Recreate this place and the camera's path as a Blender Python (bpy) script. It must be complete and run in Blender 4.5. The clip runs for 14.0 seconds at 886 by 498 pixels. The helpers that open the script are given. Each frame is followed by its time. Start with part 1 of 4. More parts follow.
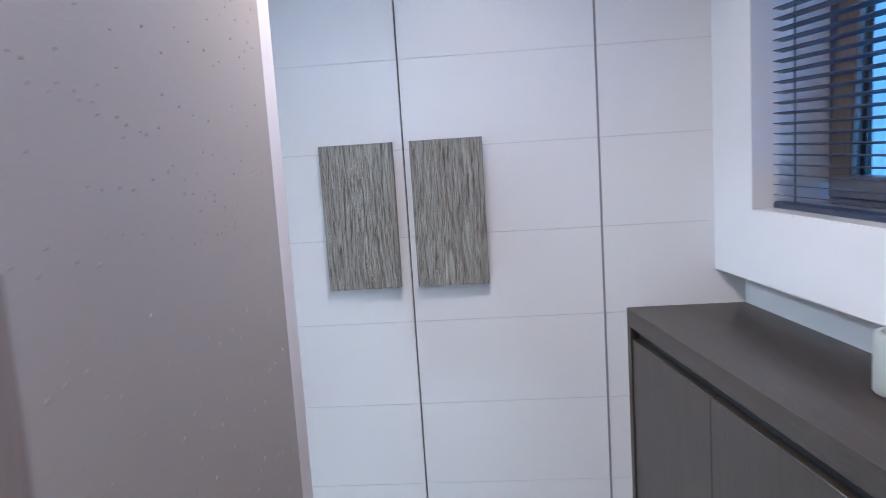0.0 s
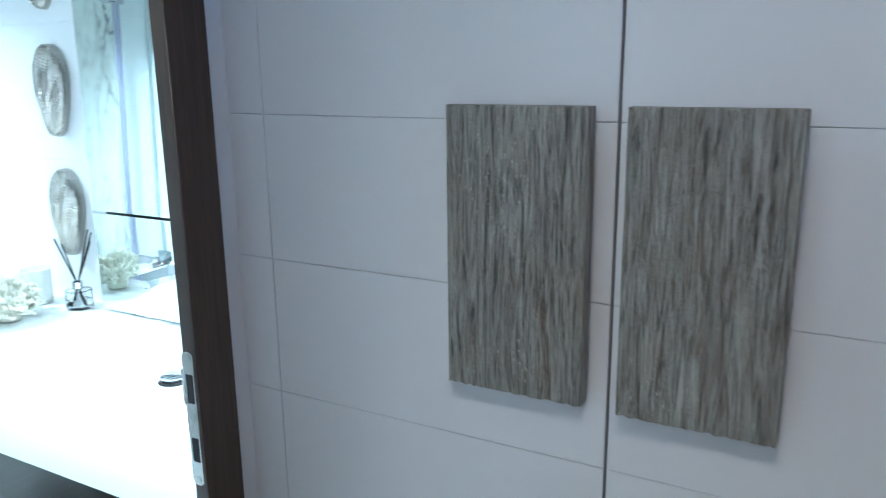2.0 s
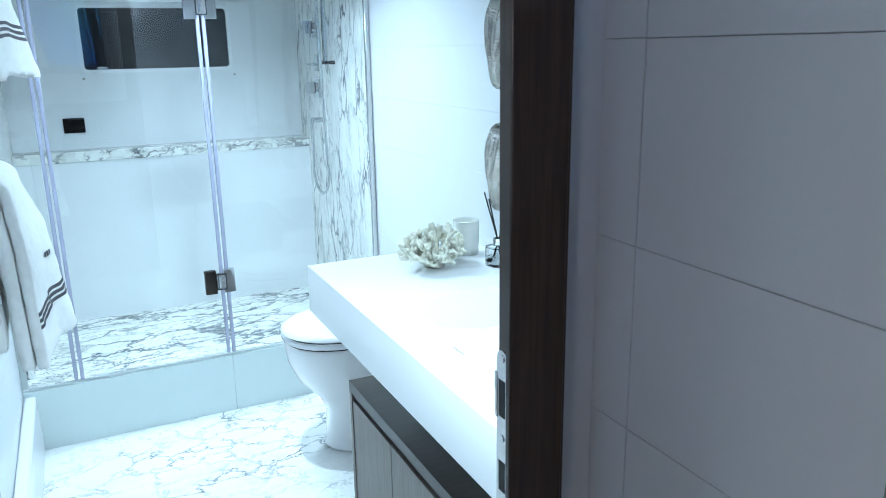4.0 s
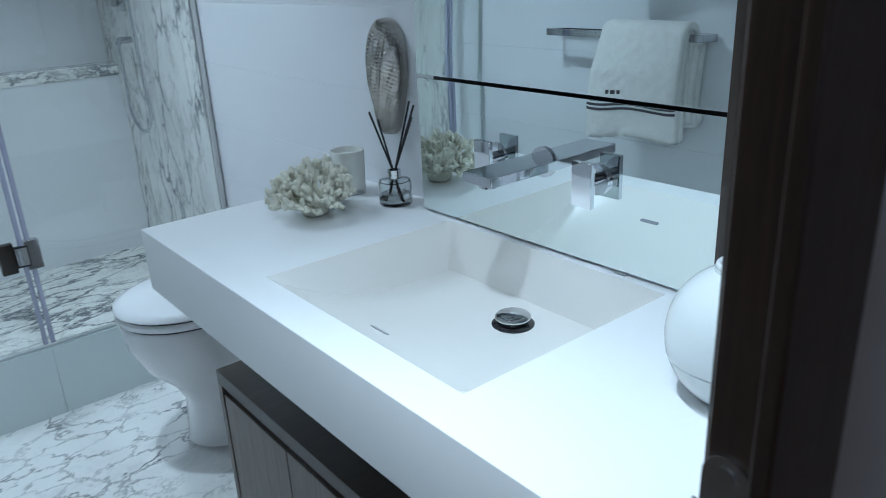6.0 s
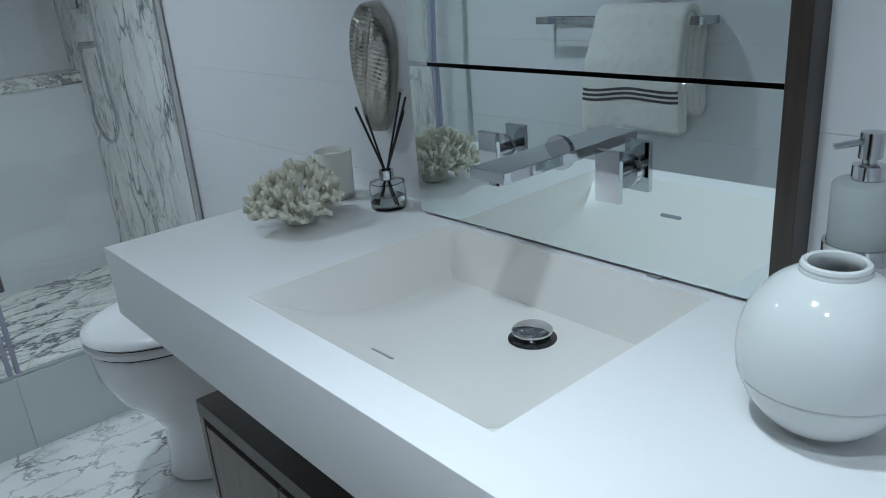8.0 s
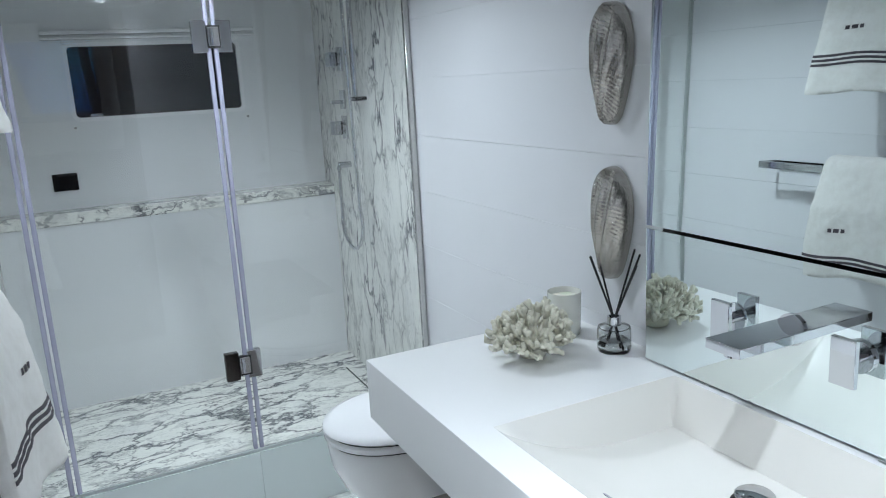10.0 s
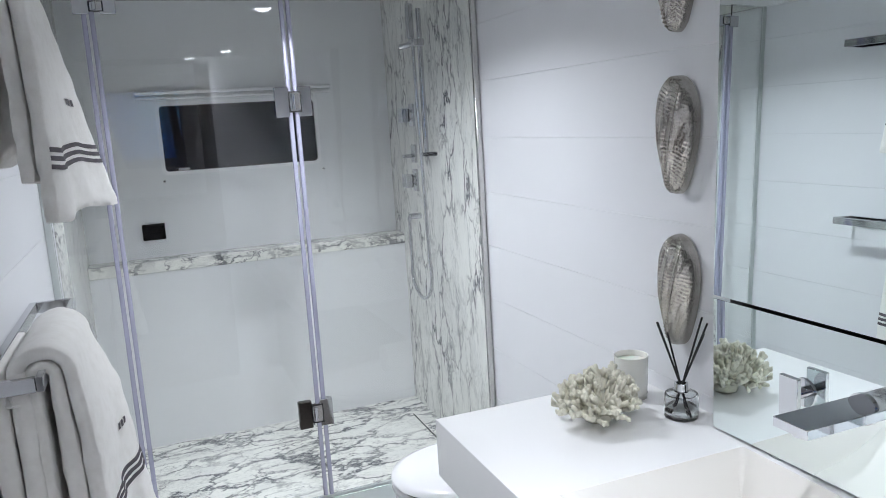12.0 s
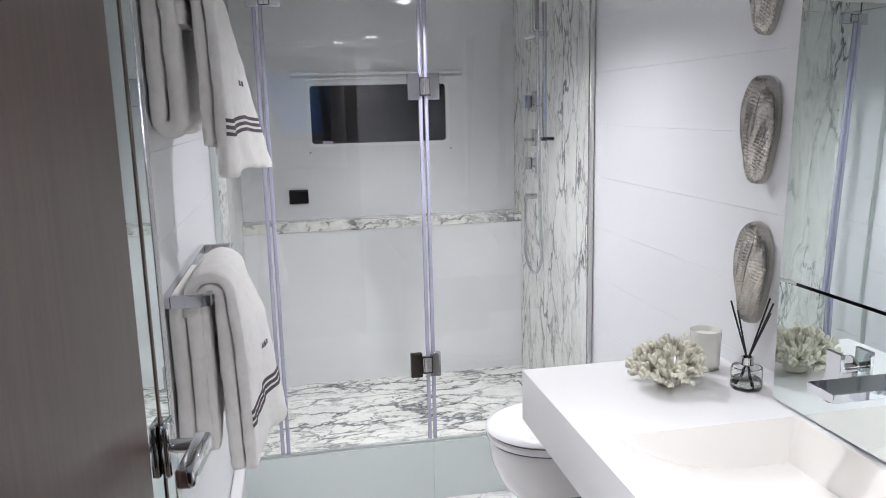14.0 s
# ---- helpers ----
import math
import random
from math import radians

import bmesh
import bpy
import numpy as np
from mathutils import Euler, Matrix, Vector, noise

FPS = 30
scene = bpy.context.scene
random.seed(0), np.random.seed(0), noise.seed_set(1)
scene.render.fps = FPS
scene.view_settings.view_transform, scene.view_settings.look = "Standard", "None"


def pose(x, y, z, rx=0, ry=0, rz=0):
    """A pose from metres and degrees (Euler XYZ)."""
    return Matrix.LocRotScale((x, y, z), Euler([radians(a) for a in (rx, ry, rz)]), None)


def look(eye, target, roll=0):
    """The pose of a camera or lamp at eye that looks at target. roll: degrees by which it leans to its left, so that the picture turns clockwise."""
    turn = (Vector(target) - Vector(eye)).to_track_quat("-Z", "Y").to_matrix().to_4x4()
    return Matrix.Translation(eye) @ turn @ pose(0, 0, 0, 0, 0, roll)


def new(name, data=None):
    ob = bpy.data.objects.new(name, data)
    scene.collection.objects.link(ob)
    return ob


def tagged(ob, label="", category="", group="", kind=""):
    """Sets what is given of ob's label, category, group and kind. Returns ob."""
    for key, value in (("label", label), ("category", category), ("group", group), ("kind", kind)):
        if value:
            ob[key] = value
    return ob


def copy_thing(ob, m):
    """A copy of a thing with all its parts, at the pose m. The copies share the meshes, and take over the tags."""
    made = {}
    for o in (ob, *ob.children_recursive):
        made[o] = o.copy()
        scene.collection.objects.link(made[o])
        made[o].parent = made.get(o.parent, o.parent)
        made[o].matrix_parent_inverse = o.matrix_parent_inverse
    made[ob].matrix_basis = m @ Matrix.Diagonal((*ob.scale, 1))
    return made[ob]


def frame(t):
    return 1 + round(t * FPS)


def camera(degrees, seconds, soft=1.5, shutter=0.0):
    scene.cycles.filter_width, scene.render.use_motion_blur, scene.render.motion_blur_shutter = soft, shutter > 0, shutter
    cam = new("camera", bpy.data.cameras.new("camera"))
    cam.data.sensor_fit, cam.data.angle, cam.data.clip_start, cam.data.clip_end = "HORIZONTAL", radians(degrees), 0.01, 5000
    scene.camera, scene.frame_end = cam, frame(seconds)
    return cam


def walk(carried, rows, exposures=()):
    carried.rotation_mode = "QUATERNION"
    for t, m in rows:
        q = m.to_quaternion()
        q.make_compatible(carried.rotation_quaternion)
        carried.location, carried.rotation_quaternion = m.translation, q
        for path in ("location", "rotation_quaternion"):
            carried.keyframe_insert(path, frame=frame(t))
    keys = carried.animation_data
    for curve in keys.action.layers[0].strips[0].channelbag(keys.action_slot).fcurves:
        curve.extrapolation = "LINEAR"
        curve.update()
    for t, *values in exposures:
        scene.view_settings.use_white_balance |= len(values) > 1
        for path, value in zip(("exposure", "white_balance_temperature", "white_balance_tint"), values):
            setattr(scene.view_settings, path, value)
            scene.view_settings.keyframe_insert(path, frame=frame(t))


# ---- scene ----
cam = camera(60.8, 14.0, 0.7, 0.25)
PATH = [
    (0, (0.760, -1.720, 1.499), (0.603, 0.256, 1.233), -3.7),
    (0.5, (0.780, -1.405, 1.57), (0.462, 0.523, 1.163), -5.6),
    (1, (0.778, -1.240, 1.559), (0.365, 0.672, 1.142), -4.1),
    (1.5, (0.758, -1.011, 1.535), (0.239, 0.871, 1.101), -1.8),
    (2, (0.766, -0.788, 1.558), (-0.167, 0.918, 1.091), -0.7),
    (2.5, (0.729, -0.65, 1.519), (-0.491, 0.865, 1.059), -0.5),
    (3, (0.689, -0.468, 1.513), (-0.914, 0.628, 1.033), -1.8),
    (3.2, (0.669, -0.435, 1.496), (-1.06, 0.463, 1.045), -1.1),
    (5.3, (0.497, -0.599, 1.494), (-1.19, 0.276, 0.87), -0.3),
    (5.5, (0.389, -0.528, 1.462), (-1.215, 0.445, 0.768), -0.5),
    (6, (0.144, -0.371, 1.391), (-1.319, 0.792, 0.678), -2.8),
    (6.5, (0.01, -0.285, 1.331), (-1.37, 0.965, 0.6), -4.0),
    (7, (-0.019, -0.269, 1.319), (-1.397, 0.976, 0.577), -4.4),
    (7.5, (-0.019, -0.282, 1.322), (-1.415, 0.948, 0.589), -4.5),
    (8, (-0.009, -0.298, 1.337), (-1.444, 0.903, 0.631), -4.6),
    (8.5, (0.004, -0.34, 1.375), (-1.518, 0.793, 0.744), -4.0),
    (9, (0.024, -0.387, 1.425), (-1.626, 0.61, 0.891), -3.7),
    (9.2, (0.03, -0.403, 1.436), (-1.646, 0.563, 0.927), -3.5),
    (11.3, (0.094, -0.497, 1.572), (-1.726, 0.245, 1.203), -3.2),
    (11.5, (0.097, -0.489, 1.574), (-1.726, 0.246, 1.207), -3.3),
    (12, (0.099, -0.481, 1.575), (-1.74, 0.227, 1.236), -3.5),
    (12.5, (0.112, -0.476, 1.583), (-1.748, 0.19, 1.27), -3.0),
    (13, (0.161, -0.464, 1.587), (-1.744, 0.065, 1.29), -2.2),
    (13.5, (0.256, -0.478, 1.577), (-1.666, -0.043, 1.231), -1.7),
    (14, (0.388, -0.482, 1.578), (-1.544, -0.112, 1.212), -1.4),
]
EXPOSURES = [
    (0.0, 1.5, 5540, 10), (1.0, 1.32, 5560, 10), (1.5, 1.1, 5380, 4), (2.2, 0.8, 5350, -2), (3.0, 0.66, 5250, -3), (4.2, -0.05, 5300, 4), (5.5, -0.78, 5400, 8),
    (6.5, -1.56, 5750, 10), (8.0, -1.67, 6050, 12), (9.2, -1.15, 6250, 14), (11.3, -0.62, 6550, 20), (14.0, -0.42, 7080, 27)]
walk(cam, [(t, look(eye, target, roll)) for t, eye, target, roll in PATH], EXPOSURES)

# ---- world, lights ----
world = bpy.data.worlds.new("world")
scene.world = world
world.use_nodes = True
wn = world.node_tree
sky = wn.nodes.new("ShaderNodeTexSky")
sky.sky_type = 'NISHITA'
sky.sun_disc = False
sky.sun_elevation = radians(35)
sky.sun_rotation = radians(70)
wn.links.new(sky.outputs[0], wn.nodes["Background"].inputs[0])
wn.nodes["Background"].inputs[1].default_value = 0.08

CEIL = 2.035


def spot(x, y, z, watts, tint, spread=150, size=0.06):
    lamp = bpy.data.lights.new("ceiling_area_lamp", "AREA")
    lamp.shape, lamp.size, lamp.energy, lamp.color = 'DISK', size, watts, tint
    lamp.spread = radians(spread)
    ob = new("ceiling_area_lamp", lamp)
    ob.matrix_world = pose(x, y, z)
    return ob


BATH_SPOTS = [(-2.02, 0.0, 14.0, 146), (-0.14, -0.16, 6.5, 140), (-0.50, 0.02, 8.5, 92)]
CABIN_SPOTS = [(0.70, -0.82, 2.7, 176), (0.85, -1.92, 3.6, 176)]
for sx, sy, watts, beam in BATH_SPOTS:
    spot(sx, sy, CEIL - 0.026, watts, (0.82, 0.955, 1.0), beam)
# unseen fill lamp, added to brighten the shower floor
spot(-2.72, 0.0, CEIL + 0.112, 4.5, (0.82, 0.955, 1.0), 95)
for sx, sy, watts, beam in CABIN_SPOTS:
    spot(sx, sy, CEIL - 0.026, watts, (1.0, 0.825, 0.71), beam, 0.2)

# ---- materials ----
def material(name, colour=(0.8, 0.8, 0.8), rough=0.5, metal=0.0, **more):
    m = bpy.data.materials.new(name)
    m.use_nodes = True
    b = m.node_tree.nodes["Principled BSDF"]
    b.inputs["Base Color"].default_value = (*colour, 1)
    b.inputs["Roughness"].default_value = rough
    b.inputs["Metallic"].default_value = metal
    for key, value in more.items():
        b.inputs[key.replace("_", " ")].default_value = value
    return m


def add(m, kind, **values):
    n = m.node_tree.nodes.new(kind)
    for key, value in values.items():
        if key in n.inputs.keys():
            n.inputs[key].default_value = value
    return n


def place(m, scale=(1, 1, 1), rot=(0, 0, 0), obj=False):
    if obj:
        src = add(m, "ShaderNodeTexCoord").outputs["Object"]
    else:
        src = add(m, "ShaderNodeNewGeometry").outputs["Position"]
    mp = add(m, "ShaderNodeMapping")
    mp.inputs["Scale"].default_value = scale
    mp.inputs["Rotation"].default_value = [radians(a) for a in rot]
    m.node_tree.links.new(src, mp.inputs[0])
    return mp.outputs[0]


def ramp(m, fac, stops):
    r = add(m, "ShaderNodeValToRGB")
    while len(r.color_ramp.elements) < len(stops):
        r.color_ramp.elements.new(0.5)
    for e, (p, c) in zip(r.color_ramp.elements, stops):
        e.position = p
        e.color = (*c, 1) if len(c) == 3 else c
    m.node_tree.links.new(fac, r.inputs[0])
    return r.outputs[0]


def link(m, a, name):
    m.node_tree.links.new(a, m.node_tree.nodes["Principled BSDF"].inputs[name])


def bump(m, height, strength=0.2, dist=0.001):
    b = add(m, "ShaderNodeBump", Strength=strength, Distance=dist)
    m.node_tree.links.new(height, b.inputs["Height"])
    link(m, b.outputs[0], "Normal")
    return b


def noise_tex(m, vec, scale, detail=4, rough=0.5, distortion=0.0):
    n = add(m, "ShaderNodeTexNoise", Scale=scale, Detail=detail, Roughness=rough, Distortion=distortion)
    m.node_tree.links.new(vec, n.inputs["Vector"])
    return n


def mixc(m, fac, a, b, mode='MIX'):
    x = add(m, "ShaderNodeMix")
    x.data_type = 'RGBA'
    x.blend_type = mode
    for val, i in ((fac, 0), (a, 6), (b, 7)):
        if isinstance(val, (int, float)):
            x.inputs[i].default_value = val
        elif isinstance(val, tuple):
            x.inputs[i].default_value = (*val, 1)
        else:
            m.node_tree.links.new(val, x.inputs[i])
    return x.outputs[2]


def maths(m, op, a, b=0.0):
    x = add(m, "ShaderNodeMath")
    x.operation = op
    for i, val in ((0, a), (1, b)):
        if isinstance(val, (int, float)):
            x.inputs[i].default_value = val
        else:
            m.node_tree.links.new(val, x.inputs[i])
    return x.outputs[0]


def lacquer(name, colour, rough=0.35, grain=(3, 3, 60), strength=0.08, spots=0.06, vary=0.02):
    """Painted panel with a faint open grain under the paint."""
    m = material(name, colour, rough)
    v = place(m, grain)
    n = noise_tex(m, v, 9, 5, 0.6)
    big = noise_tex(m, place(m), 2.2, 3)
    dark = tuple(c * (1 - spots) for c in colour)
    link(m, mixc(m, big.outputs[0], dark, colour), "Base Color")
    link(m, ramp(m, n.outputs[0], [(0.3, (rough - vary,) * 3), (0.8, (rough + vary,) * 3)]), "Roughness")
    if strength:
        bump(m, n.outputs[0], strength, 0.0006)
    return m


def veneer(name, dark, light, rough=0.35, grain=(30, 30, 1.6), coat=0.0, scale=4.0):
    m = material(name, light, rough)
    m.node_tree.nodes["Principled BSDF"].inputs["Coat Weight"].default_value = coat
    v = place(m, grain)
    n = noise_tex(m, v, scale, 7, 0.6, 0.4)
    fine = noise_tex(m, place(m, tuple(g * 5 for g in grain)), scale * 2, 3, 0.6)
    f = maths(m, 'ADD', maths(m, 'MULTIPLY', n.outputs[0], 0.75), maths(m, 'MULTIPLY', fine.outputs[0], 0.25))
    link(m, ramp(m, f, [(0.34, dark), (0.5, tuple((a + b) / 2 for a, b in zip(dark, light))), (0.66, light)]), "Base Color")
    bump(m, fine.outputs[0], 0.1, 0.0005)
    return m


def marble(name, scale=(1, 1, 1), rot=(0, 0, 0), density=5.5, rough=0.12, ground=(0.82, 0.82, 0.795), thick=1.0, broken=0.5, fine=1.0):
    """White marble with a broken net of thin dark veins in four sizes, lying in soft grey drifts."""
    m = material(name, ground, rough)
    base = place(m, scale, rot)
    warp = noise_tex(m, base, 2.6, 6, 0.65)
    warp2 = noise_tex(m, base, 13.0, 6, 0.7)
    off = mixc(m, 0.34, base, warp.outputs[1], 'ADD')
    off = mixc(m, 0.11, off, warp2.outputs[1], 'ADD')

    def net(scale_, hi):
        vo = add(m, "ShaderNodeTexVoronoi", Scale=scale_)
        vo.feature = 'DISTANCE_TO_EDGE'
        m.node_tree.links.new(off, vo.inputs["Vector"])
        return ramp(m, vo.outputs["Distance"], [(0.0, (1, 1, 1)), (hi * 0.3, (0.8,) * 3), (hi * 0.55, (0.25,) * 3), (hi, (0, 0, 0))])

    def mask(scale_, lo, hi, top=1.0):
        return ramp(m, noise_tex(m, off, scale_, 5, 0.7).outputs[0], [(lo, (0, 0, 0)), (hi, (top,) * 3)])

    a = mixc(m, 1.0, net(density, 0.065 * thick), mask(2.6, broken - 0.12, broken + 0.08), 'MULTIPLY')
    b = mixc(m, 1.0, net(density * 2.1, 0.06 * thick), mask(4.0, broken - 0.05, broken + 0.10, 0.9), 'MULTIPLY')
    c = mixc(m, 1.0, net(density * 4.3, 0.07 * thick), mask(6.0, broken - 0.01, broken + 0.12, 0.75 * fine), 'MULTIPLY')
    d = mixc(m, 1.0, net(density * 8.5, 0.08 * thick), mask(5.0, broken + 0.04, broken + 0.14, 0.6 * fine), 'MULTIPLY')
    veins = mixc(m, 1.0, mixc(m, 1.0, a, b, 'LIGHTEN'), mixc(m, 1.0, c, d, 'LIGHTEN'), 'LIGHTEN')
    cloud = noise_tex(m, off, 2.4, 6, 0.65)
    drift = noise_tex(m, off, 7.0, 6, 0.7)
    body = ramp(m, cloud.outputs[0], [(0.32, tuple(k * 0.86 for k in ground)), (0.55, ground)])
    body = mixc(m, ramp(m, drift.outputs[0], [(0.52, (0, 0, 0)), (0.74, (0.5,) * 3)]), body, (0.55, 0.56, 0.57))
    link(m, mixc(m, veins, body, (0.075, 0.08, 0.095)), "Base Color")
    return m


def brushed(name, colour, rough=0.1):
    m = material(name, colour, rough, 1.0)
    n = noise_tex(m, place(m), 60, 3)
    link(m, ramp(m, n.outputs[0], [(0.3, (max(rough - 0.04, 0.02),) * 3), (0.8, (rough + 0.06,) * 3)]), "Roughness")
    return m


PANEL = lacquer("white_lacquered_panel", (0.74, 0.74, 0.77), 0.38, (3, 3, 60), 0.16)
PANEL_BATH = lacquer("white_bathroom_panel", (0.80, 0.81, 0.83), 0.32, (2, 2, 30), 0.0, 0.03, 0.01)
GROOVE = material("panel_groove", (0.50, 0.50, 0.53), 0.6)
GROOVE_BATH = material("bathroom_panel_groove", (0.76, 0.77, 0.79), 0.5)
STRIP = material("grey_seam_strip", (0.22, 0.22, 0.25), 0.4)
CEILING = lacquer("ceiling_paint", (0.80, 0.80, 0.80), 0.5, (20, 20, 20))
BEIGE = lacquer("beige_wall_covering", (0.335, 0.295, 0.265), 0.5, (6, 9, 26), 0.35, 0.10)
BEIGE_TRIM = lacquer("pale_trim", (0.62, 0.575, 0.565), 0.4, (6, 6, 6))
HULL = lacquer("shower_back_panel", (0.78, 0.79, 0.80), 0.025, (1, 1, 1), 0.0, 0.04, 0.01)
OAK = veneer("dark_oak_console", (0.021, 0.0145, 0.0105), (0.047, 0.032, 0.024), 0.38, (30, 1.6, 30), 0.1)
OAK_V = veneer("dark_oak_upright", (0.021, 0.0145, 0.0105), (0.047, 0.032, 0.024), 0.38, (30, 30, 1.6), 0.1)
JAMB = veneer("walnut_jamb", (0.024, 0.012, 0.0075), (0.062, 0.035, 0.022), 0.4, (40, 40, 1.8), 0.1)
DOOR = veneer("walnut_door", (0.034, 0.019, 0.0135), (0.064, 0.038, 0.028), 0.34, (25, 25, 1.2), 0.12)
GREY_OAK = veneer("taupe_oak_front", (0.10, 0.078, 0.066), (0.17, 0.138, 0.12), 0.4, (30, 30, 1.6))
TAUPE = veneer("taupe_wall_panel", (0.17, 0.135, 0.115), (0.24, 0.195, 0.17), 0.45, (30, 30, 1.6))
BLACK = material("black_gap", (0.008, 0.008, 0.009), 0.6)
BLACK_GLOSS = material("black_gloss", (0.012, 0.012, 0.014), 0.15)
TINTED = material("tinted_pane", (0.022, 0.023, 0.027), 0.03, Specular_IOR_Level=0.2)
MARBLE_FLOOR = marble("marble_floor", (1.0, 0.6, 1), (0, 0, 20), 9.0, 0.10, (0.88, 0.88, 0.86), thick=1.1, broken=0.60, fine=0.5)
MARBLE_SHOWER = marble("marble_shower_floor", (1.25, 0.6, 1), (0, 0, 12), 5.4, 0.14, (0.87, 0.87, 0.82), thick=1.25, broken=0.46, fine=0.4)
MARBLE_WALL = marble("marble_wall", (1.5, 1.5, 0.55), (10, 14, 0), 6.0, 0.12, (0.85, 0.85, 0.815), thick=1.25, broken=0.53, fine=0.8)
CHROME = brushed("chrome", (0.58, 0.59, 0.61), 0.05)
# chrome darkened in colour to stand for the dark room it mirrors
DARK_REFLECTION = brushed("chrome_dark_reflection", (0.085, 0.075, 0.07), 0.12)
STEEL = brushed("brushed_steel", (0.62, 0.61, 0.60), 0.22)
MIRROR = material("mirror_silver", (0.82, 0.89, 0.885), 0.01, 1.0)
CORIAN = lacquer("white_solid_surface", (0.83, 0.83, 0.83), 0.30, (1, 1, 1), 0.0, 0.01, 0.0)
BASIN = lacquer("cream_basin", (0.81, 0.79, 0.755), 0.24, (1, 1, 1), 0.0, 0.02, 0.0)
VASE = material("vase_glaze", (0.76, 0.785, 0.775), 0.09, Coat_Weight=0.5)
CERAMIC = material("white_ceramic", (0.84, 0.84, 0.84), 0.08, Coat_Weight=0.5)
SEAT = material("white_seat_plastic", (0.84, 0.84, 0.85), 0.18)
FROSTED = lacquer("frosted_green_glass", (0.72, 0.79, 0.78), 0.22, (2, 2, 2), 0.02, 0.05)
GLASS = material("clear_glass", (0.97, 0.99, 0.985), 0.0, Transmission_Weight=1.0, IOR=1.45)
BOTTLE = material("bottle_glass", (0.95, 0.97, 0.97), 0.02, Transmission_Weight=1.0, IOR=1.45)
SEAL = material("glass_seal", (0.62, 0.62, 0.78), 0.25, Transmission_Weight=0.45)
SATIN = material("satin_glass", (0.74, 0.79, 0.78), 0.5, Transmission_Weight=0.6)
CANDLE = material("candle_glass", (0.82, 0.82, 0.77), 0.15)
WAX = material("candle_wax", (0.86, 0.85, 0.78), 0.5, Subsurface_Weight=0.2)
STICK = material("black_reed", (0.012, 0.012, 0.013), 0.7)
CORAL = lacquer("cream_coral", (0.76, 0.735, 0.62), 0.75, (60, 60, 60), 0.7, 0.18)
CHARCOAL = material("charcoal_thread", (0.09, 0.08, 0.09), 0.9)
BLIND = material("blue_slat", (0.035, 0.05, 0.10), 0.35)
CARPET = lacquer("beige_carpet", (0.33, 0.28, 0.24), 0.9, (60, 60, 60), 0.6, 0.2)
LENS = material("lamp_ring", (0.85, 0.85, 0.85), 0.25)

# weathered board: deep vertical grooves, greyish brown
BOARD = material("weathered_bronze_board", (0.2, 0.18, 0.16), 0.45, 0.2)
bn = noise_tex(BOARD, place(BOARD, (40, 40, 3.0)), 3.0, 8, 0.62, 1.6)
bk = noise_tex(BOARD, place(BOARD, (9, 9, 5)), 4, 5, 0.65)
bs = noise_tex(BOARD, place(BOARD, (60, 60, 34)), 5, 4, 0.7)
bl = noise_tex(BOARD, place(BOARD, (1, 1, 1)), 6, 3, 0.6)
bc = ramp(BOARD, bn.outputs[0], [(0.35, (0.085, 0.077, 0.068)), (0.43, (0.20, 0.185, 0.165)), (0.53, (0.31, 0.29, 0.262)), (0.70, (0.45, 0.425, 0.387))])
bc = mixc(BOARD, ramp(BOARD, bk.outputs[0], [(0.45, (0.0,) * 3), (0.70, (0.4,) * 3)]), bc, (0.27, 0.212, 0.158))
fleck = mixc(BOARD, 1.0, ramp(BOARD, bs.outputs[0], [(0.60, (0, 0, 0)), (0.67, (1, 1, 1))]), ramp(BOARD, bl.outputs[0], [(0.52, (0.0,) * 3), (0.64, (1, 1, 1))]), 'MULTIPLY')
link(BOARD, mixc(BOARD, fleck, bc, (0.58, 0.55, 0.49)), "Base Color")
bump(BOARD, maths(BOARD, 'ADD', bn.outputs[0], maths(BOARD, 'MULTIPLY', bs.outputs[0], 0.45)), 1.0, 0.007)

# hammered silver of the shells
SHELL = material("hammered_silver", (0.40, 0.37, 0.33), 0.27, 1.0)
sn = noise_tex(SHELL, place(SHELL, (1, 1, 0.6), (0, 24, 0), True), 230, 2, 0.55, 0.3)
sf = noise_tex(SHELL, place(SHELL, (1, 1, 1), obj=True), 420, 2, 0.6)
sb2 = noise_tex(SHELL, place(SHELL, (1, 1, 0.5), (0, 24, 0), True), 26, 3, 0.6)
link(SHELL, ramp(SHELL, sb2.outputs[0], [(0.35, (0.37, 0.345, 0.315)), (0.65, (0.50, 0.475, 0.44))]), "Base Color")
bump(SHELL, maths(SHELL, 'ADD', sn.outputs[0], maths(SHELL, 'MULTIPLY', sf.outputs[0], 0.25)), 0.36, 0.0016)

# terry cloth
TOWEL = material("white_terry_cloth", (0.80, 0.775, 0.73), 0.95, Sheen_Weight=0.4)
tn = noise_tex(TOWEL, place(TOWEL), 420, 3, 0.7)
tb = noise_tex(TOWEL, place(TOWEL), 38, 4, 0.6)
link(TOWEL, ramp(TOWEL, tb.outputs[0], [(0.3, (0.84, 0.82, 0.78)), (0.6, (0.90, 0.885, 0.85))]), "Base Color")
bump(TOWEL, maths(TOWEL, 'ADD', tn.outputs[0], tb.outputs[0]), 0.7, 0.003)

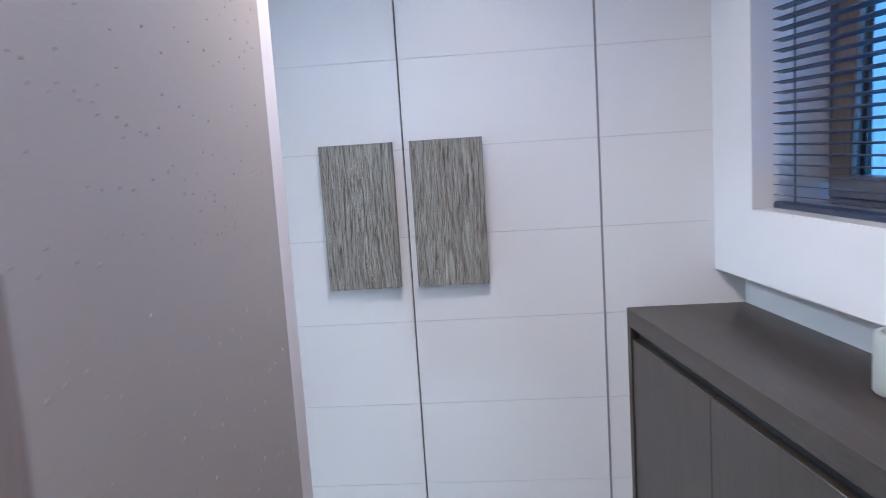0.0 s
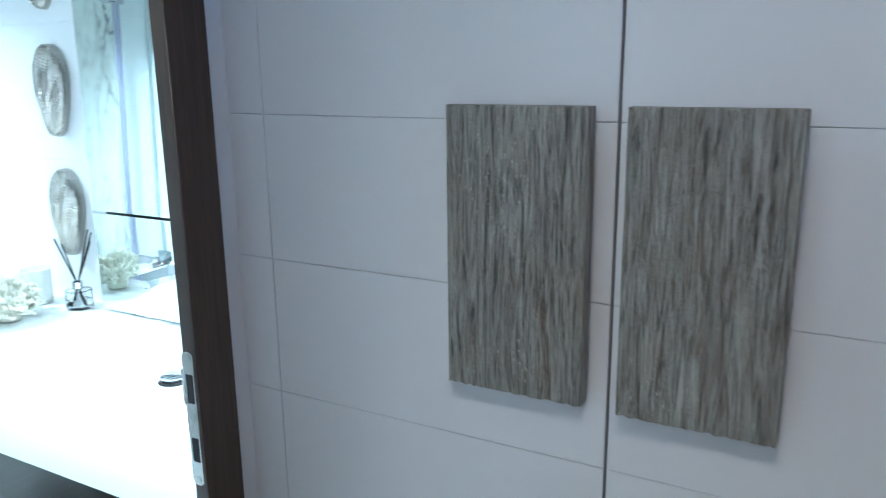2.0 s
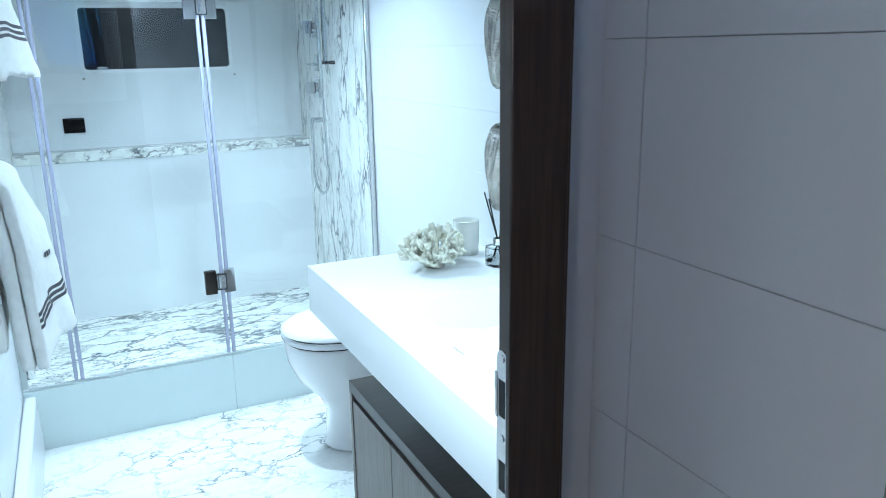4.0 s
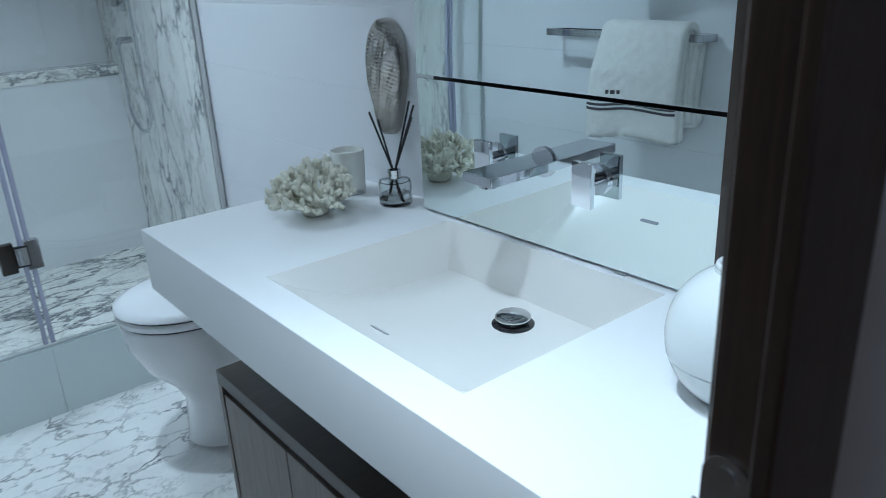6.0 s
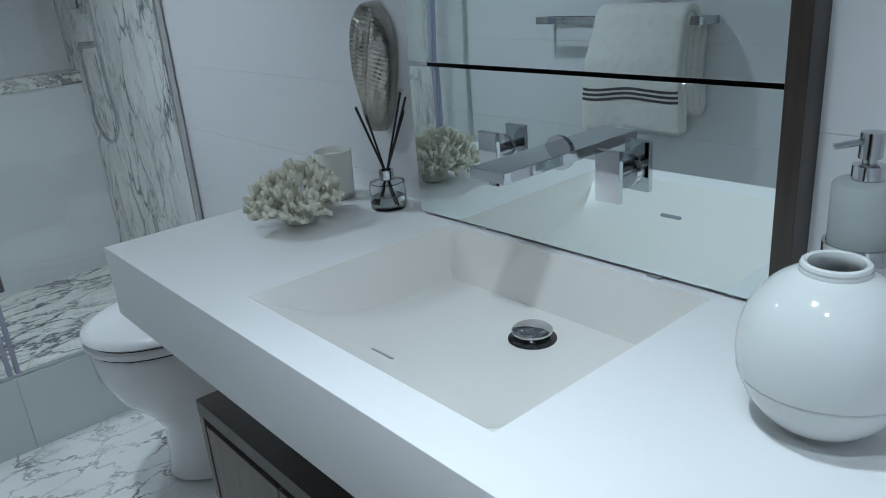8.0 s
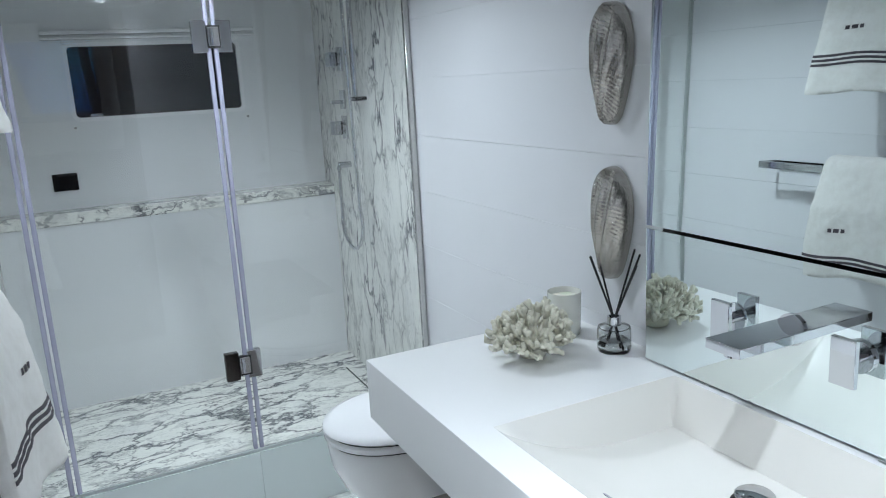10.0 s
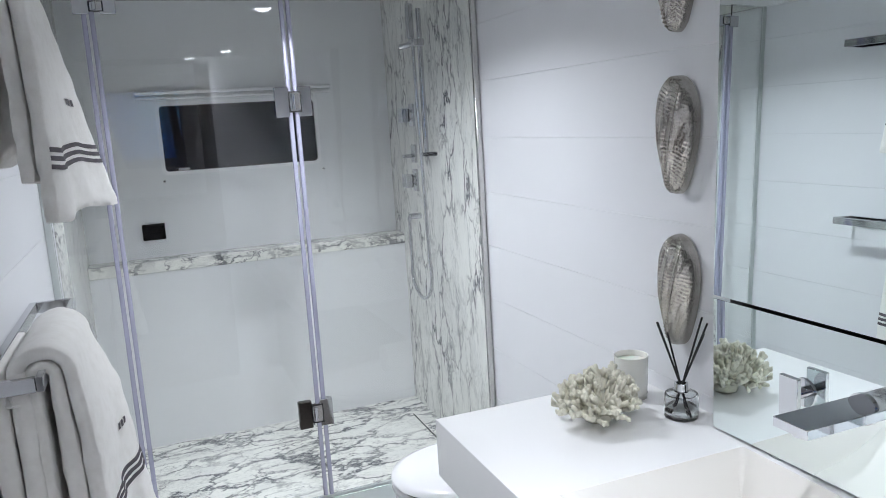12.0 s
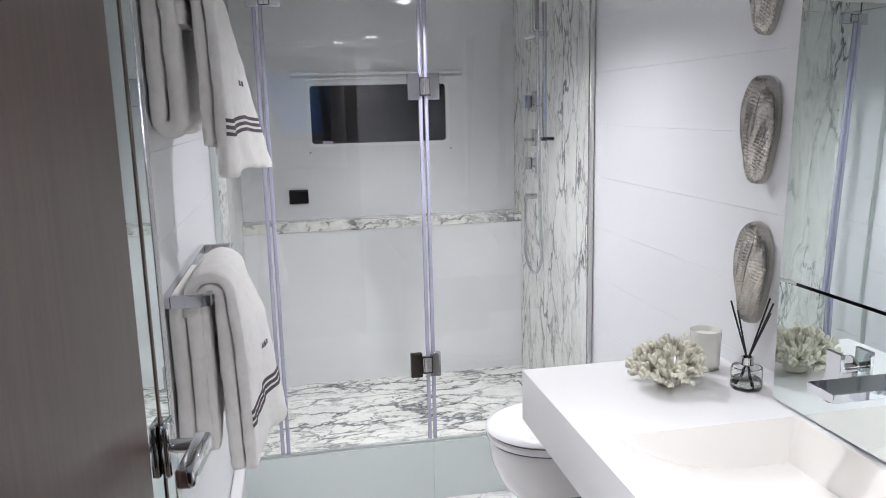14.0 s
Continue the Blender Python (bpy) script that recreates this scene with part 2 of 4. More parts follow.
# light outside the cabin window
OUTSIDE = bpy.data.materials.new("outside_glow")
OUTSIDE.use_nodes = True
on = OUTSIDE.node_tree
on.nodes.remove(on.nodes["Principled BSDF"])
em = on.nodes.new("ShaderNodeEmission")
em.inputs[1].default_value = 1.7
tc = on.nodes.new("ShaderNodeNewGeometry")
nz = on.nodes.new("ShaderNodeTexNoise")
nz.inputs["Scale"].default_value = 0.9
cr = on.nodes.new("ShaderNodeValToRGB")
cr.color_ramp.elements[0].position, cr.color_ramp.elements[0].color = 0.4, (0.06, 0.19, 0.72, 1)
cr.color_ramp.elements[1].position, cr.color_ramp.elements[1].color = 0.62, (0.22, 0.62, 0.92, 1)
on.links.new(tc.outputs["Position"], nz.inputs["Vector"])
on.links.new(nz.outputs[0], cr.inputs[0])
on.links.new(cr.outputs[0], em.inputs[0])
on.links.new(em.outputs[0], on.nodes["Material Output"].inputs[0])


def glow(name, colour, strength):
    m = bpy.data.materials.new(name)
    m.use_nodes = True
    b = m.node_tree.nodes["Principled BSDF"]
    b.inputs["Base Color"].default_value = (0.8, 0.8, 0.8, 1)
    b.inputs["Emission Color"].default_value = (*colour, 1)
    b.inputs["Emission Strength"].default_value = strength
    return m


GLOW = glow("lamp_lens", (0.82, 0.955, 1.0), 45)
GLOW_WARM = glow("lamp_lens_warm", (1.0, 0.86, 0.74), 4)


# ---- mesh helpers ----
def box(x0, x1, y0, y1, z0, z1, bevel=0.0, seg=1, bm=None):
    own = bm is None
    b = bmesh.new()
    bmesh.ops.create_cube(b, size=1)
    for v in b.verts:
        v.co = Vector((x0 + (v.co.x + 0.5) * (x1 - x0), y0 + (v.co.y + 0.5) * (y1 - y0), z0 + (v.co.z + 0.5) * (z1 - z0)))
    if bevel:
        bmesh.ops.bevel(b, geom=b.edges[:], offset=bevel, segments=seg, profile=0.5, affect='EDGES')
    if own:
        return b
    join(bm, b)
    return bm


def join(bm, other, m=None):
    tmp = bpy.data.meshes.new("tmp")
    if m is not None:
        other.transform(m)
    other.to_mesh(tmp)
    bm.from_mesh(tmp)
    bpy.data.meshes.remove(tmp)
    other.free()
    return bm


def lathe(profile, n=32, x=0.0, y=0.0, z=0.0):
    """Turned body from (radius, height) pairs."""
    b = bmesh.new()
    rings = []
    for r, h in profile:
        if r < 1e-6:
            rings.append([b.verts.new((x, y, z + h))])
        else:
            rings.append([b.verts.new((x + r * math.cos(2 * math.pi * i / n), y + r * math.sin(2 * math.pi * i / n), z + h)) for i in range(n)])
    for p, q in zip(rings, rings[1:]):
        for i in range(n):
            j = (i + 1) % n
            if len(p) == 1 and len(q) == 1:
                continue
            if len(p) == 1:
                b.faces.new((p[0], q[j], q[i]))
            elif len(q) == 1:
                b.faces.new((p[i], p[j], q[0]))
            else:
                b.faces.new((p[i], p[j], q[j], q[i]))
    bmesh.ops.recalc_face_normals(b, faces=b.faces[:])
    return b


def rod(points, r, n=10, caps=True):
    """Round bar along a line of points; r may be a list."""
    pts = [Vector(p) for p in points]
    rs = r if isinstance(r, (list, tuple)) else [r] * len(pts)
    b = bmesh.new()
    rings = []
    side = None
    for i, p in enumerate(pts):
        d = (pts[min(i + 1, len(pts) - 1)] - pts[max(i - 1, 0)]).normalized()
        if side is None:
            side = d.orthogonal().normalized()
        side = (side - d * side.dot(d)).normalized()
        up = d.cross(side)
        rings.append([b.verts.new(p + rs[i] * (math.cos(2 * math.pi * k / n) * side + math.sin(2 * math.pi * k / n) * up)) for k in range(n)])
    for p, q in zip(rings, rings[1:]):
        for k in range(n):
            b.faces.new((p[k], p[(k + 1) % n], q[(k + 1) % n], q[k]))
    if caps:
        b.faces.new(rings[0][::-1])
        b.faces.new(rings[-1])
    bmesh.ops.recalc_face_normals(b, faces=b.faces[:])
    return b


def smooth_mesh(me, angle=40):
    for p in me.polygons:
        p.use_smooth = True
    me.set_sharp_from_angle(angle=radians(angle))


def part(name, bm, mat, parent=None, label="", smooth=True, angle=40):
    me = bpy.data.meshes.new(name)
    bm.to_mesh(me)
    bm.free()
    if smooth:
        smooth_mesh(me, angle)
    me.materials.append(mat)
    ob = new(name, me)
    if parent is not None:
        ob.parent = parent
    if label:
        ob["label"] = label
    return ob


def thing(name, label, category, at=(0, 0, 0), group="", kind=""):
    ob = new(name)
    ob.location = at
    ob.empty_display_size = 0.05
    return tagged(ob, label, category, group, kind)


def structure(name, bm, mat, label, category="", **k):
    return tagged(part(name, bm, mat, **k), label, category or name.split("_")[0], kind="structure")


def rounded_rect(w, h, r, depth, seg=6):
    """Plate in the yz plane, thick along x, centred at the origin."""
    b = bmesh.new()
    ring = []
    for cy, cz, a0 in ((w / 2 - r, h / 2 - r, 0), (-w / 2 + r, h / 2 - r, 90), (-w / 2 + r, -h / 2 + r, 180), (w / 2 - r, -h / 2 + r, 270)):
        for i in range(seg + 1):
            a = radians(a0 + 90 * i / seg)
            ring.append((cy + r * math.cos(a), cz + r * math.sin(a)))
    f = [b.verts.new((depth / 2, y, z)) for y, z in ring]
    k = [b.verts.new((-depth / 2, y, z)) for y, z in ring]
    b.faces.new(f)
    b.faces.new(k[::-1])
    n = len(ring)
    for i in range(n):
        b.faces.new((f[i], k[i], k[(i + 1) % n], f[(i + 1) % n]))
    bmesh.ops.recalc_face_normals(b, faces=b.faces[:])
    return b


# ---- plan ----
GLASS_X = -2.45          # shower screen
BACK_LOW, BACK_UP = -3.38, -3.50   # shower end wall, below and above its ledge
NORTH, SOUTH = 0.68, -0.785         # bathroom side walls
MIRROR_Y = 0.635
COUNTER = 0.86
WALL_X = -0.038         # bathroom face of the door wall
DOOR_Y0, DOOR_Y1 = -0.758, -0.09   # bathroom doorway
CABIN_X = 1.235
BEIGE_X, BEIGE_Y = 0.512, -0.811
GROOVES = [0.1 + 0.2 * i for i in range(11)]

# floors
structure("floor", box(-2.44, -0.05, SOUTH - 0.1, NORTH + 0.1, -0.06, 0.0), MARBLE_FLOOR, "polished white marble floor with grey veins", "floor")
structure("floor_cabin", box(-0.05, 2.6, -3.4, 0.1, -0.06, -0.002), CARPET, "beige carpeted cabin floor", "floor")
structure("shower_floor", box(BACK_LOW - 0.2, GLASS_X - 0.015, SOUTH - 0.1, NORTH + 0.1, 0.0, 0.2), MARBLE_SHOWER, "raised white marble shower floor with grey veins", "floor")

# ceilings
structure("ceiling", box(GLASS_X - 0.02, -0.05, SOUTH - 0.1, NORTH + 0.2, CEIL, CEIL + 0.06), CEILING, "plain white bathroom ceiling", "ceiling")
structure("ceiling_cabin", box(-0.05, 2.6, -3.4, 0.7, CEIL, CEIL + 0.06), CEILING, "plain white cabin ceiling", "ceiling")

SHOWER_TOP = CEIL + 0.115
structure("ceiling_shower", box(-3.7, GLASS_X - 0.02, SOUTH - 0.1, NORTH + 0.2, SHOWER_TOP, SHOWER_TOP + 0.06), HULL, "glossy white raised shower ceiling", "ceiling")
structure("ceiling_step", box(GLASS_X - 0.032, GLASS_X - 0.0205, SOUTH - 0.1, NORTH + 0.2, CEIL, SHOWER_TOP), HULL, "white step up to the shower ceiling", "ceiling")

# bathroom walls: backing, planks follow at the end
wall_north = structure("wall_north", box(-3.7, 0.0, NORTH + 0.006, NORTH + 0.12, 0, CEIL + 0.115), GROOVE_BATH, "white lacquered bathroom wall in wide planks", "wall")
wall_south = structure("wall_south", box(-3.7, WALL_X, SOUTH - 0.12, SOUTH - 0.006, 0, CEIL + 0.115), GROOVE_BATH, "white lacquered bathroom wall in wide planks", "wall")
b = box(WALL_X, -0.0, SOUTH - 0.12, DOOR_Y0 - 0.02, 0, CEIL)
box(WALL_X, -0.0, -0.047, 0.004, 0, CEIL, bm=b)
box(WALL_X, -0.003, 0.004, NORTH, 0, CEIL, bm=b)
box(WALL_X, -0.0, DOOR_Y0 - 0.02, -0.047, 2.0, CEIL, bm=b)
structure("wall_door", b, PANEL, "white wall round the bathroom doorway", "wall", smooth=False)

# shower: marble side walls, white end wall with a marble ledge
structure("wall_shower_right", box(-3.6, GLASS_X - 0.001, NORTH - 0.022, NORTH, 0.2, CEIL - 0.001, 0.001), MARBLE_WALL, "white marble shower wall with grey upright veins", "wall")
structure("wall_shower_left", box(-3.6, -2.70, SOUTH, SOUTH + 0.03, 0.2, CEIL - 0.001, 0.001), MARBLE_WALL, "white marble shower wall with grey upright veins", "wall")
WIN_Y0, WIN_Y1, WIN_Z0, WIN_Z1 = -0.40, 0.30, 1.41, 1.71
b = box(BACK_UP - 0.1, BACK_UP, SOUTH, WIN_Y0, 1.0, SHOWER_TOP)
box(BACK_UP - 0.1, BACK_UP, WIN_Y1, NORTH, 1.0, SHOWER_TOP, bm=b)
box(BACK_UP - 0.1, BACK_UP, WIN_Y0, WIN_Y1, 1.0, WIN_Z0, bm=b)
box(BACK_UP - 0.1, BACK_UP, WIN_Y0, WIN_Y1, WIN_Z1, SHOWER_TOP, bm=b)
structure("wall_shower_end", b, HULL, "glossy white shower end wall", "wall", smooth=False)
structure("wall_shower_low", box(BACK_LOW - 0.22, BACK_LOW, SOUTH, NORTH, 0.0, 0.99), HULL, "glossy white lower shower wall", "wall")
structure("trim_ledge", box(BACK_UP, BACK_LOW + 0.008, SOUTH + 0.03, NORTH - 0.022, 0.99, 1.04, 0.003), MARBLE_SHOWER, "marble ledge along the shower wall", "ledge")
for yy, name in ((NORTH - 0.022, "wall_shower_right_top"), (SOUTH + 0.008, "wall_shower_left_top")):
    structure(name, box(-3.6, GLASS_X - 0.033, yy, yy + 0.022, CEIL - 0.001, SHOWER_TOP), MARBLE_WALL, "marble wall above the shower screen", "wall")
structure("shower_drain", box(-3.16, -2.62, 0.568, 0.574, 0.2, 0.2015), BLACK, "thin dark drain slot in the marble", "drain")


# cabin shell
structure("wall_beige_return", box(-0.1, BEIGE_X - 0.03, BEIGE_Y - 0.1, BEIGE_Y, 0, CEIL), PANEL, "white return wall beside the doorway", "wall")
structure("wall_beige", box(BEIGE_X - 0.1, BEIGE_X, -3.3, BEIGE_Y - 0.0865, 0, CEIL, 0.001), BEIGE, "beige relief wall covering with small raised dots", "wall")
structure("wall_cabin_back", box(0.4, 2.6, -3.4, -3.3, 0, CEIL), BEIGE, "plain beige cabin wall", "wall")
structure("wall_wardrobe_back", box(-0.1, 2.6, 0.62, 0.72, 0, CEIL), PANEL, "white wall behind the wardrobe", "wall")
CWY0, CWY1, CWZ0, CWZ1 = -2.1, -0.172, 1.335, 1.92
b = box(CABIN_X, CABIN_X + 0.1, CWY1, 0.0, 1.19, CEIL)
box(CABIN_X, CABIN_X + 0.1, -3.3, CWY0, 1.19, CEIL, bm=b)
box(CABIN_X, CABIN_X + 0.1, CWY0, CWY1, 1.19, CWZ0, bm=b)
box(CABIN_X, CABIN_X + 0.1, CWY0, CWY1, CWZ1, CEIL, bm=b)
structure("wall_cabin_side", b, PANEL, "white side wall with a window recess", "wall", smooth=False)
structure("wall_cabin_low", box(CABIN_X + 0.065, CABIN_X + 0.2, -3.3, 0.0, 0.0, 1.19), PANEL, "white lower side wall behind the console", "wall")


HULL_TURN = Matrix.Translation((CABIN_X, 0, 0)) @ pose(0, 0, 0, 0, 0, 9.2) @ Matrix.Translation((-CABIN_X, 0, 0))


def along_hull(ob):
    ob.matrix_basis = HULL_TURN @ ob.matrix_basis
    return ob


along_hull(bpy.data.objects["wall_cabin_side"])
along_hull(bpy.data.objects["wall_cabin_low"])


def rounded_post(x, y, r, z0, z1):
    b = bmesh.new()
    ring = [(x - 0.06, y - 0.084), (x - 0.001, y - 0.084)]
    for i in range(9):
        a = radians(90 * i / 8)
        ring.append((x - r + r * math.cos(a), y - r + r * math.sin(a)))
    ring.append((x - 0.06, y))
    lo = [b.verts.new((px, py, z0)) for px, py in ring]
    hi = [b.verts.new((px, py, z1)) for px, py in ring]
    n = len(ring)
    for i in range(n):
        b.faces.new((lo[i], lo[(i + 1) % n], hi[(i + 1) % n], hi[i]))
    b.faces.new(hi)
    b.faces.new(lo[::-1])
    bmesh.ops.recalc_face_normals(b, faces=b.faces[:])
    return b


structure("trim_corner_post", rounded_post(BEIGE_X, BEIGE_Y, 0.052, 0, CEIL), BEIGE_TRIM, "pale rounded corner trim of the beige wall", "trim")
structure("trim_wall_panel", box(BEIGE_X + 0.0005, BEIGE_X + 0.004, -3.2, -1.372, 0.0, 1.452, 0.001), TAUPE, "brown veneer panel on the beige wall", "panel")

# doorway: jambs and head with a stepped stop
b = box(0.002, 0.031, -0.122, -0.058, 0, 2.04, 0.0015)
box(0.024, 0.033, -0.127, -0.062, 0, 2.04, 0.0015, bm=b)
box(-0.03, 0.002, -0.066, -0.047, 0, 2.04, bm=b)
structure("trim_jamb_latch", b, JAMB, "dark walnut door jamb with a latch plate", "door jamb")
structure("trim_jamb_hinge", box(-0.043, 0.015, DOOR_Y0 - 0.04, DOOR_Y0, 0, 2.04, 0.0015), JAMB, "dark walnut door jamb on the hinge side", "door jamb")
structure("trim_jamb_head", box(-0.043, 0.015, DOOR_Y0, -0.127, 2.0, 2.04, 0.0015), JAMB, "dark walnut door head", "door jamb")


# ---- shower window and fittings ----
def shower_window():
    w = thing("window_1", "dark rounded ship window with a slim white frame", "window", (BACK_UP, 0, 0), kind="structure")
    cy, cz, ww, hh = (WIN_Y0 + WIN_Y1) / 2, (WIN_Z0 + WIN_Z1) / 2, WIN_Y1 - WIN_Y0, WIN_Z1 - WIN_Z0
    g = rounded_rect(ww - 0.012, hh - 0.012, 0.018, 0.008)
    g.transform(pose(-0.02, cy, cz))
    part("pane", g, TINTED, w, "dark tinted pane")
    fb = bmesh.new()
    outer, hole = [], []
    for lst, a, c, r in ((outer, ww + 0.02, hh + 0.02, 0.028), (hole, ww - 0.012, hh - 0.012, 0.018)):
        for oy, oz, a0 in ((a / 2 - r, c / 2 - r, 0), (-a / 2 + r, c / 2 - r, 90), (-a / 2 + r, -c / 2 + r, 180), (a / 2 - r, -c / 2 + r, 270)):
            for i in range(9):
                t = radians(a0 + 90 * i / 8)
                lst.append((oy + r * math.cos(t) + cy, oz + r * math.sin(t) + cz))
    rings = [[fb.verts.new((x, y, z)) for y, z in lst] for x, lst in ((-0.02, outer), (0.004, outer), (0.004, hole), (-0.02, hole))]
    n = len(outer)
    for p, q in zip(rings, rings[1:]):
        for i in range(n):
            fb.faces.new((p[i], p[(i + 1) % n], q[(i + 1) % n], q[i]))
    bmesh.ops.recalc_face_normals(fb, faces=fb.faces[:])
    part("window_frame", fb, SEAT, w, "slim white frame")
    part("catch", box(-0.012, 0.0, WIN_Y0 + 0.06, WIN_Y0 + 0.11, WIN_Z0 + 0.004, WIN_Z0 + 0.02, 0.002), STEEL, w, "pale latch")
    structure("wall_behind_window", box(BACK_UP - 0.13, BACK_UP - 0.105, WIN_Y0 - 0.1, WIN_Y1 + 0.1, WIN_Z0 - 0.1, WIN_Z1 + 0.1), BLACK, "dark void behind the window", "wall")


shower_window()

rail = thing("blind_rail", "white double blind rail above the shower window", "blind rail", (BACK_UP, 0, 1.745))
part("bar", box(0.0, 0.03, -0.485, 0.375, 0.006, 0.022, 0.003), SEAT, rail)
part("bar", box(0.0, 0.024, -0.485, 0.375, -0.014, -0.002, 0.003), SEAT, rail)
for yy in (-0.41, 0.29):
    part("bracket", box(0.0, 0.02, yy, yy + 0.012, -0.03, 0.006, 0.002), SEAT, rail)

outlet = thing("socket_cover", "square black socket cover on the shower wall", "socket", (BACK_UP, -0.475, 1.155))
part("plate", box(0, 0.012, -0.048, 0.048, -0.036, 0.036, 0.003), BLACK_GLOSS, outlet)
part("flap", box(0.012, 0.016, -0.03, 0.046, 0.026, 0.034, 0.001), BLACK, outlet)
for yy in (-0.405, 0.315):
    s = thing("wall_screw", "small steel screw head on white wall", "screw", (BACK_UP, yy, 1.375), "screws under the window")
    part("head", box(0, 0.004, -0.005, 0.005, -0.005, 0.005, 0.002), STEEL, s)


def pane(name, y0, y1, z0, z1, parent, x=GLASS_X, label=""):
    ob = part(name, box(x - 0.004, x + 0.004, y0, y1, z0, z1, 0.0008), GLASS, parent, label)
    ob.visible_shadow = False
    return ob


SEAM_A, SEAM_B, GTOP, GBOT = -0.585, 0.0, 1.985, 0.262
screen = thing("shower_screen", "frameless clear glass shower screen with hinged door", "shower screen", (0, 0, 0))
pane("fixed_pane", SOUTH + 0.022, SEAM_A - 0.012, GBOT, CEIL, screen)
pane("door_pane", SEAM_A + 0.012, SEAM_B - 0.008, GBOT, GTOP, screen)
pane("fixed_pane", SEAM_B + 0.008, NORTH - 0.024, GBOT, CEIL, screen)
for yy in (SEAM_A, SEAM_B):
    for k in (-1, 1):
        part("seal", box(GLASS_X - 0.008, GLASS_X + 0.008, yy + k * 0.011 - 0.007, yy + k * 0.011 + 0.007, GBOT, GTOP, 0.003, 2), SEAL, screen, "translucent lilac seal")
part("bottom_seal", box(GLASS_X - 0.008, GLASS_X + 0.008, SOUTH + 0.022, NORTH - 0.024, GBOT - 0.012, GBOT, 0.002), SATIN, screen)
part("wall_profile", box(GLASS_X - 0.010, GLASS_X + 0.010, NORTH - 0.024, NORTH - 0.004, 0.26, CEIL, 0.002), STEEL, screen, "slim grey wall profile")
part("wall_profile", box(GLASS_X - 0.006, GLASS_X + 0.006, SOUTH + 0.001, SOUTH + 0.022, 0.26, CEIL, 0.002), SATIN, screen)


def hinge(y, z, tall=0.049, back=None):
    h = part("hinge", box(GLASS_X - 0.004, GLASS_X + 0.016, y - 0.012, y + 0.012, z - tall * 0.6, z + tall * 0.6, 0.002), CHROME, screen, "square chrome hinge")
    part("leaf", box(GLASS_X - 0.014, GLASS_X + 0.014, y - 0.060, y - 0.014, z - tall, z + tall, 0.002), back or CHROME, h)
    part("leaf", box(GLASS_X - 0.014, GLASS_X + 0.014, y + 0.014, y + 0.060, z - tall, z + tall, 0.002), CHROME, h)
    part("gap", box(GLASS_X - 0.002, GLASS_X + 0.0145, y - 0.0135, y + 0.026, z - tall * 0.7, z + tall * 0.7), BLACK, h, "black gap round the knuckle")
    part("knuckle_block", box(GLASS_X, GLASS_X + 0.0165, y - 0.004, y + 0.022, z - tall * 0.6, z + tall * 0.6, 0.001), STEEL, h)
    part("knuckle", rod([(GLASS_X + 0.016, y, z - tall * 0.5), (GLASS_X + 0.016, y, z + tall * 0.5)], 0.006), CHROME, h)


hinge(0.0, 1.66)
# left leaf is chrome too; its dark reflection is put into the colour
hinge(-0.02, 0.578, 0.049, DARK_REFLECTION)
hinge(SEAM_A + 0.02, 1.966, 0.022)

curb = thing("shower_curb", "pale green frosted glass curb of the shower", "shower curb")
part("panel", box(GLASS_X - 0.012, GLASS_X + 0.012, SOUTH + 0.003, SEAM_B - 0.0003, 0.0, 0.25, 0.001), FROSTED, curb)
part("panel", box(GLASS_X - 0.012, GLASS_X + 0.012, SEAM_B + 0.0003, NORTH - 0.003, 0.0, 0.25, 0.001), FROSTED, curb)


def shower_set():
    y = NORTH - 0.022
    s = thing("shower_set", "chrome shower mixer with slide rail and hose", "shower", (0.075, y, 0))
    for z in (1.60, 1.31):
        v = part("valve_plate", box(-3.235, -3.185, -0.012, 0, z - 0.05, z + 0.05, 0.002), CHROME, s)
        part("valve_knob", rod([(-3.21, -0.012, z), (-3.21, -0.03, z)], 0.022, 20), CHROME, v)
        part("valve_lever", box(-3.24, -3.18, -0.062, -0.032, z - 0.03, z + 0.03, 0.002), CHROME, v)
        # black plate puts the shade between knob and wall plate into colour
        part("valve_shade", box(-3.236, -3.182, -0.0315, -0.0255, z - 0.028, z + 0.028), BLACK, v, "black plate drawn as the shade behind the knob")
    v = part("diverter_plate", box(-3.235, -3.185, -0.012, 0, 1.39, 1.47, 0.002), CHROME, s)
    part("diverter_lever", rod([(-3.21, -0.012, 1.42), (-3.21, -0.06, 1.42)], 0.008), CHROME, v)
    part("rail", rod([(-2.95, -0.042, 1.44), (-2.95, -0.042, 2.02)], 0.011, 14), CHROME, s)
    part("rail_end", box(-2.968, -2.932, -0.056, 0, 1.426, 1.442, 0.002), BLACK_GLOSS, s)
    part("slider", box(-2.975, -2.915, -0.085, -0.035, 1.87, 1.90, 0.003), CHROME, s)
    part("slider_arm", rod([(-2.95, -0.06, 1.885), (-3.0, -0.11, 1.875)], 0.012, 12), CHROME, s)
    part("hand_shower", box(-2.945, -2.915, -0.10, -0.075, 1.90, 2.035, 0.004), CHROME, s)
    part("hose_elbow", rod([(-3.19, 0, 1.15), (-3.19, -0.05, 1.15), (-3.19, -0.055, 1.13)], 0.014, 12), CHROME, s)
    pts = []
    for i in range(29):
        t = i / 28
        if t < 0.3:
            u = t / 0.3
            pts.append((-3.19 + 0.0 * u, -0.055, 1.13 - 0.2 * u))
        elif t < 0.62:
            a = math.pi * (t - 0.3) / 0.32
            pts.append((-3.06 - 0.13 * math.cos(a), -0.06, 0.93 - 0.13 * math.sin(a)))
        else:
            u = (t - 0.62) / 0.38
            pts.append((-2.93, -0.065 - 0.015 * u, 0.93 + 0.97 * u))
    part("hose", rod(pts, 0.0075, 10), CHROME, s)


shower_set()


